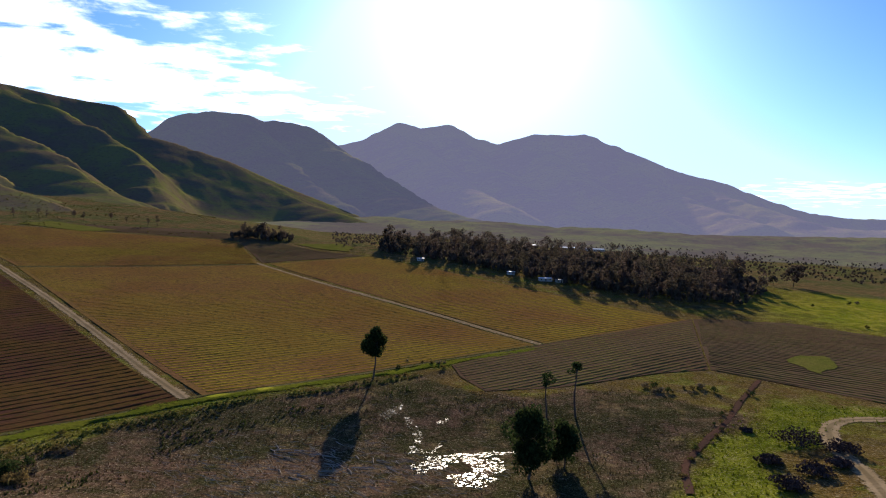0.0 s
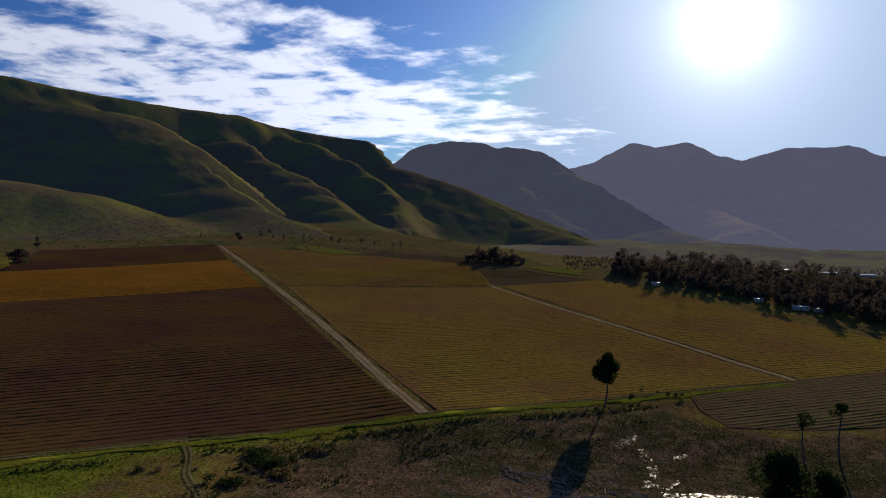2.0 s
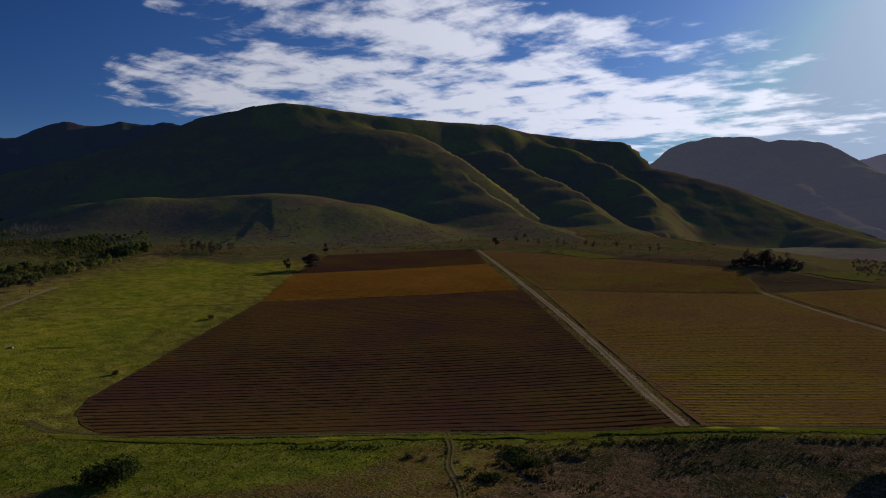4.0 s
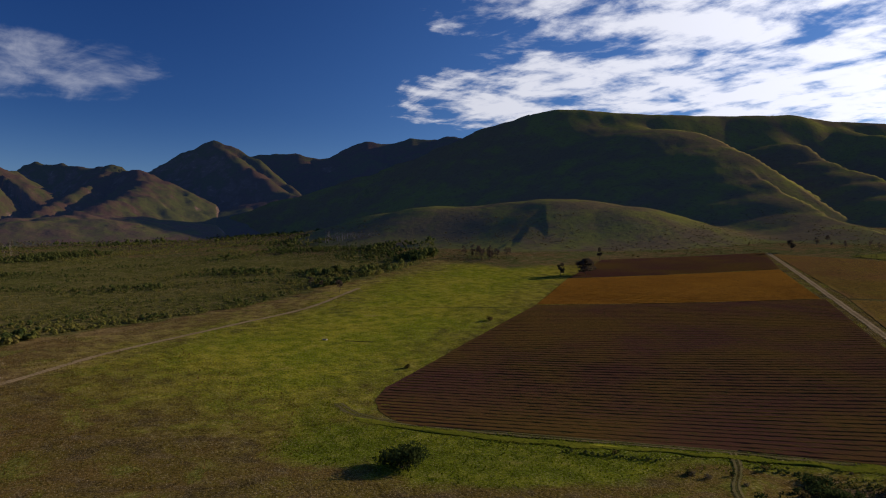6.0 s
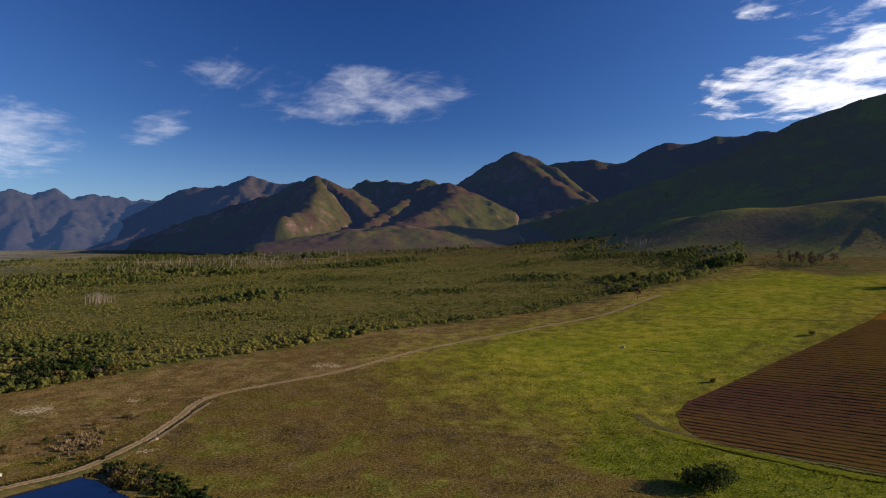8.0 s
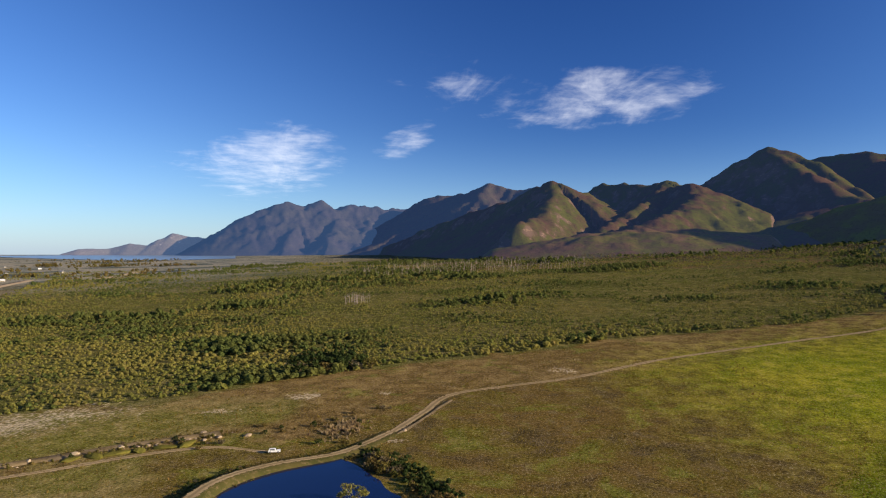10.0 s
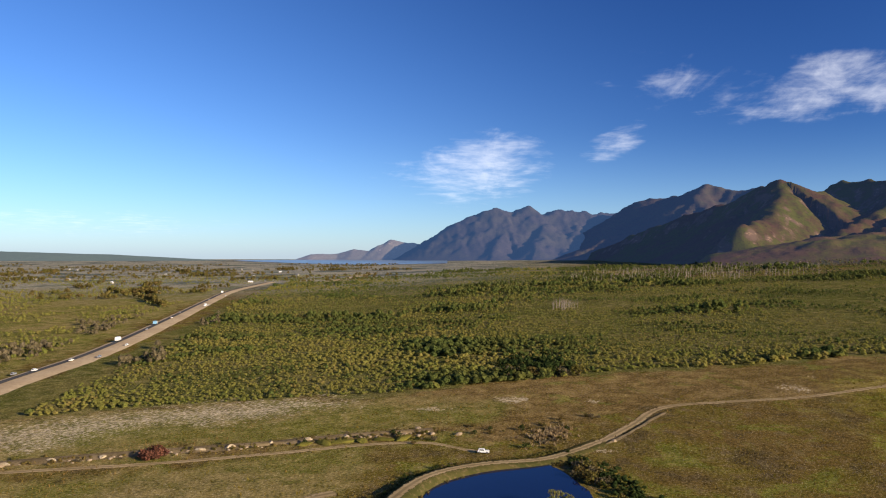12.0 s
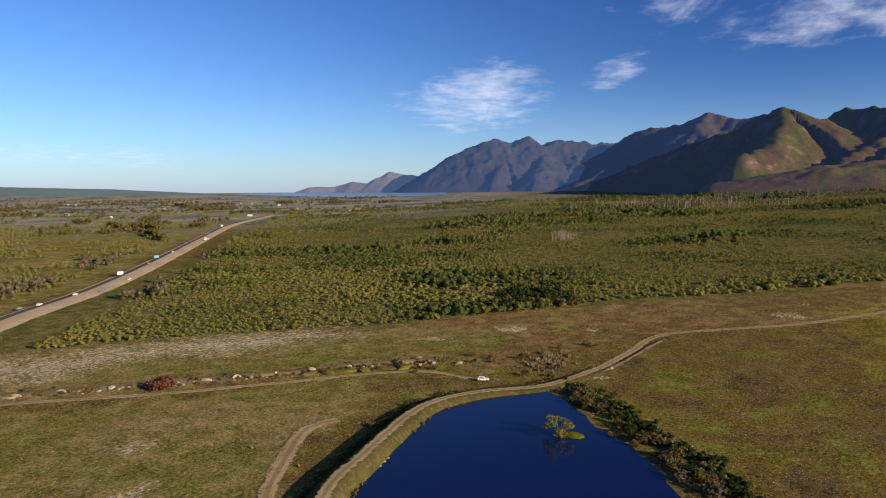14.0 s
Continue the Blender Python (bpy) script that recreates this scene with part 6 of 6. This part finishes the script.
def wheel_set(base, spots, rad, width):
    for x, y in spots:
        bm = bmesh.new()
        bmesh.ops.create_cone(bm, cap_ends=True, segments=18, radius1=rad, radius2=rad, depth=width, matrix=Matrix.Translation((x, y, rad)) @ Matrix.Rotation(radians(90), 4, "X"))
        bmesh.ops.bevel(bm, geom=bm.edges[:], offset=0.03, segments=1, affect="EDGES")
        tyre = part("wheel", bm, RUBBER, base)
        bm = bmesh.new()
        bmesh.ops.create_cone(bm, cap_ends=True, segments=14, radius1=rad * 0.6, radius2=rad * 0.6, depth=width + 0.03, matrix=Matrix.Translation((x, y, rad)) @ Matrix.Rotation(radians(90), 4, "X"))
        part("rim", bm, STEEL, tyre, "pale steel rim")


def box_part(name, lo, hi, mat, base, taper=(0, 0, 0, 0), bevel=0.06, label=""):
    bm = bmesh.new()
    block(bm, lo, hi, taper, bevel)
    return part(name, bm, mat, base, label)


def car(label, paint, category="car"):
    base = tagged(new("car"), label, category)
    box_part("body", (-2.15, -0.87, 0.32), (2.15, 0.87, 0.95), paint, base, (0.08, 0.18, 0.06, 0.06), 0.1)
    box_part("cabin", (-1.95, -0.8, 0.93), (0.95, 0.8, 1.5), paint, base, (0.3, 0.75, 0.16, 0.16), 0.06)
    box_part("windscreen", (0.28, -0.62, 1.0), (0.86, 0.62, 1.42), DARK_GLASS, base, (0.45, 0.06, 0.08, 0.08), 0.0, "dark windscreen")
    box_part("rear_window", (-1.98, -0.6, 1.0), (-1.6, 0.6, 1.42), DARK_GLASS, base, (0.24, 0.0, 0.08, 0.08), 0.0, "dark rear window")
    for y in (-1, 1):
        box_part("side_window", (-1.5, min(0.8 * y, 0.6 * y), 1.02), (0.35, max(0.8 * y, 0.6 * y), 1.4), DARK_GLASS, base, (0.2, 0.35, 0.1 if y < 0 else 0.08, 0.08 if y < 0 else 0.1), 0.0, "dark side window")
        box_part("tail_lamp", (-2.18, 0.6 * y - 0.14, 0.72), (-2.08, 0.6 * y + 0.14, 0.88), RED_GLASS, base, bevel=0.0, label="red tail lamp")
        box_part("headlamp", (2.04, 0.58 * y - 0.2, 0.66), (2.16, 0.58 * y + 0.2, 0.82), STEEL, base, bevel=0.0)
        box_part("mirror", (0.35, 0.95 * y - 0.09, 1.0), (0.47, 0.95 * y + 0.09, 1.14), paint, base, bevel=0.02)
    wheel_set(base, ((-1.35, -0.8), (-1.35, 0.8), (1.35, -0.8), (1.35, 0.8)), 0.33, 0.22)
    return base


def truck(label, cargo):
    base = tagged(new("truck"), label, "truck")
    box_part("chassis", (-4.2, -0.5, 0.6), (4.1, 0.5, 0.85), RUBBER, base, bevel=0.02)
    box_part("cab", (2.3, -1.15, 0.75), (4.2, 1.15, 2.9), CAR_WHITE, base, (0.0, 0.35, 0.08, 0.08), 0.08)
    box_part("windscreen", (3.6, -1.0, 1.85), (4.16, 1.0, 2.65), DARK_GLASS, base, (0.1, 0.1, 0.06, 0.06), 0.0, "dark windscreen")
    box_part("load_box", (-4.3, -1.22, 0.9), (2.1, 1.22, 3.4), cargo, base, bevel=0.05)
    wheel_set(base, ((-3.2, -1.0), (-3.2, 1.0), (-2.1, -1.0), (-2.1, 1.0), (3.1, -1.0), (3.1, 1.0)), 0.5, 0.3)
    return base


def park(ob, x, y, heading, lift=0.0):
    ob.matrix_basis = Matrix.Translation(at(x, y, lift)) @ Matrix.Rotation(heading, 4, "Z")
    return ob


park(car("white hatchback parked on the track beside the dam", CAR_WHITE), -221.5, -117.5, 2.0, 0.28)
lane = smooth_line(HIGHWAY, 3.0)
rng = np.random.default_rng(99)
for k, (share, off, kind) in enumerate(((0.155, -11.0, 0), (0.165, -5.6, 0), (0.195, -2.5, 0), (0.205, 8.0, 1), (0.255, 7.5, 0), (0.275, -5.4, 2), (0.33, -2.5, 0), (0.36, -5.6, 3), (0.41, -2.5, 0), (0.455, -5.5, 0), (0.52, 8.0, 2), (0.53, 9.5, 1), (0.60, -2.5, 0), (0.66, 9.5, 1), (0.72, -5.5, 2))):
    i = int(share * len(lane))
    q, t = lane[i], (lane[i + 1] - lane[i - 1]).normalized()
    if kind in (0, 1):
        ob = car("white car on the highway", CAR_WHITE) if k % 3 else car("grey car on the highway", CAR_GREY)
    else:
        ob = truck("white box truck on the highway", CAR_WHITE) if kind == 2 else truck("truck with a pale blue load on the highway", CAR_BLUE)
    park(ob, q.x + t.y * off, q.y - t.x * off, math.atan2(t.y, t.x) + (math.pi if off > 0 else 0), 0.85 if off < 0 and off > -6 else 0.55)


# ---------------------------------------------------------------- farm buildings
ROOF_METAL, ROOF_GREY, PLASTER = glossy("pale_metal_roof", (0.75, 0.76, 0.78), 0.3), glossy("grey_roof_sheet", (0.35, 0.34, 0.33), 0.5), material("weathered_plaster", ((0.5, 0.45, 0.38), (0.45, 0.4, 0.33), (0.36, 0.32, 0.27)), (0.3, 2.0), bump=0.05)


def house(label, w, d, h, roof, rise=2.2):
    base = tagged(new("house"), label, "house")
    box_part("wall", (-w / 2, -d / 2, -0.6), (w / 2, d / 2, h), PLASTER, base, bevel=0.0)
    bm = bmesh.new()
    e = 0.5
    ring = []
    for x in (-w / 2 - e, w / 2 + e):
        ring.append([bm.verts.new(q) for q in ((x, -d / 2 - e, h - 0.1), (x, 0, h + rise), (x, d / 2 + e, h - 0.1), (x, d / 2 + e, h + 0.1), (x, 0, h + rise + 0.2), (x, -d / 2 - e, h + 0.1))])
    for i in range(6):
        bm.faces.new((ring[0][i], ring[0][(i + 1) % 6], ring[1][(i + 1) % 6], ring[1][i]))
    bm.faces.new(ring[0])
    bm.faces.new(ring[1][::-1])
    part("roof", bm, roof, base, "ridged sheet-metal roof")
    n = max(2, int(w / 4))
    for k in range(n):
        x = -w / 2 + (k + 0.5) * w / n
        for y in (-d / 2, d / 2):
            if k == n // 2 and y < 0:
                box_part("door", (x - 0.5, y - 0.05, 0.0), (x + 0.5, y + 0.02, 2.1), BARK, base, bevel=0.0, label="dark wooden door")
            else:
                win = box_part("window", (x - 0.6, y - 0.06, 1.0), (x + 0.6, y + 0.06, 2.1), PLASTER, base, bevel=0.0)
                box_part("pane", (x - 0.5, y - 0.09, 1.08), (x + 0.5, y + 0.09, 2.02), DARK_GLASS, win, bevel=0.0)
    return base


for k, (x, y, w, d, h, turn, roof) in enumerate(((95, 640, 12, 6, 2.6, 0.06, ROOF_METAL), (66, 668, 7, 5, 2.6, 0.03, ROOF_METAL), (-22, 722, 7, 5, 2.6, -0.02, ROOF_METAL), (107, 636, 6, 5, 2.6, 0.1, ROOF_GREY),
                                                 (163, 1310, 22, 12, 4, 0.06, ROOF_METAL), (236, 1320, 30, 13, 4, 0.1, ROOF_METAL), (290, 1330, 34, 13, 4, 0.12, ROOF_METAL), (209, 1305, 12, 9, 3.5, 0.08, ROOF_METAL))):
    park(house("white farmhouse with a low pale metal roof among gum trees", w, d, h, roof, 0.075 * d), x, y, turn)
rng = np.random.default_rng(123)
for k in range(14):
    a, r = rng.uniform(133, 153), rng.uniform(1500, 2600)
    x, y = polar(a, r)
    park(house("small pale house on the far plain", rng.uniform(6, 11), 5, 2.2, (ROOF_METAL, ROOF_GREY)[k % 2]), float(x), float(y), rng.uniform(0, 3))
p = np.stack(polar(rng.uniform(125, 157, 1300), rng.uniform(1500, 3300, 1300)), -1)
p = p[fbm(p[:, 0] * 0.6, p[:, 1], 260.0, 2, 52) > -0.05]
thicket("tree_belt", p, rng.uniform(4, 9, len(p)), 12, 0.32, SHRUB_LEAF, "dark tree belts of the far plain", 36, 1.0)

# dark trees at the thicket's edge, a trough and a ditch in the meadow
for k in range(22):
    x, y = polar(113.8 + rng.normal(0, 2.2), 402 + rng.normal(0, 5))
    plant(protos[k % 4], float(x), float(y), rng.uniform(1.6, 3.2), rng.uniform(0, 6))
tagged(ribbon("ditch", ((-498, 212), (-465, 266), (-436, 313)), ((-0.8, 0.12), (0, 0.25), (0.8, 0.12)), DAM_BANK, 4.0), "thin dark ditch across the meadow", "ditch", kind="structure")
tagged(ribbon("ditch", ((-402, 152), (-397, 158), (-391, 166)), ((-0.9, 0.05), (0, 0.25), (0.9, 0.05)), DAM_BANK, 3.0), "short dark earth bank in the meadow", "ditch", kind="structure")
trough = tagged(new("water_trough"), "white concrete water trough in the meadow", "trough")
box_part("basin", (-1.4, -0.7, 0.0), (1.4, 0.7, 0.7), PLASTER, trough, (0.1, 0.1, 0.08, 0.08), 0.05)
box_part("water", (-1.15, -0.48, 0.5), (1.15, 0.48, 0.72), WATER, trough, bevel=0.0, label="dark water")
park(trough, -410, 142, 0.6)
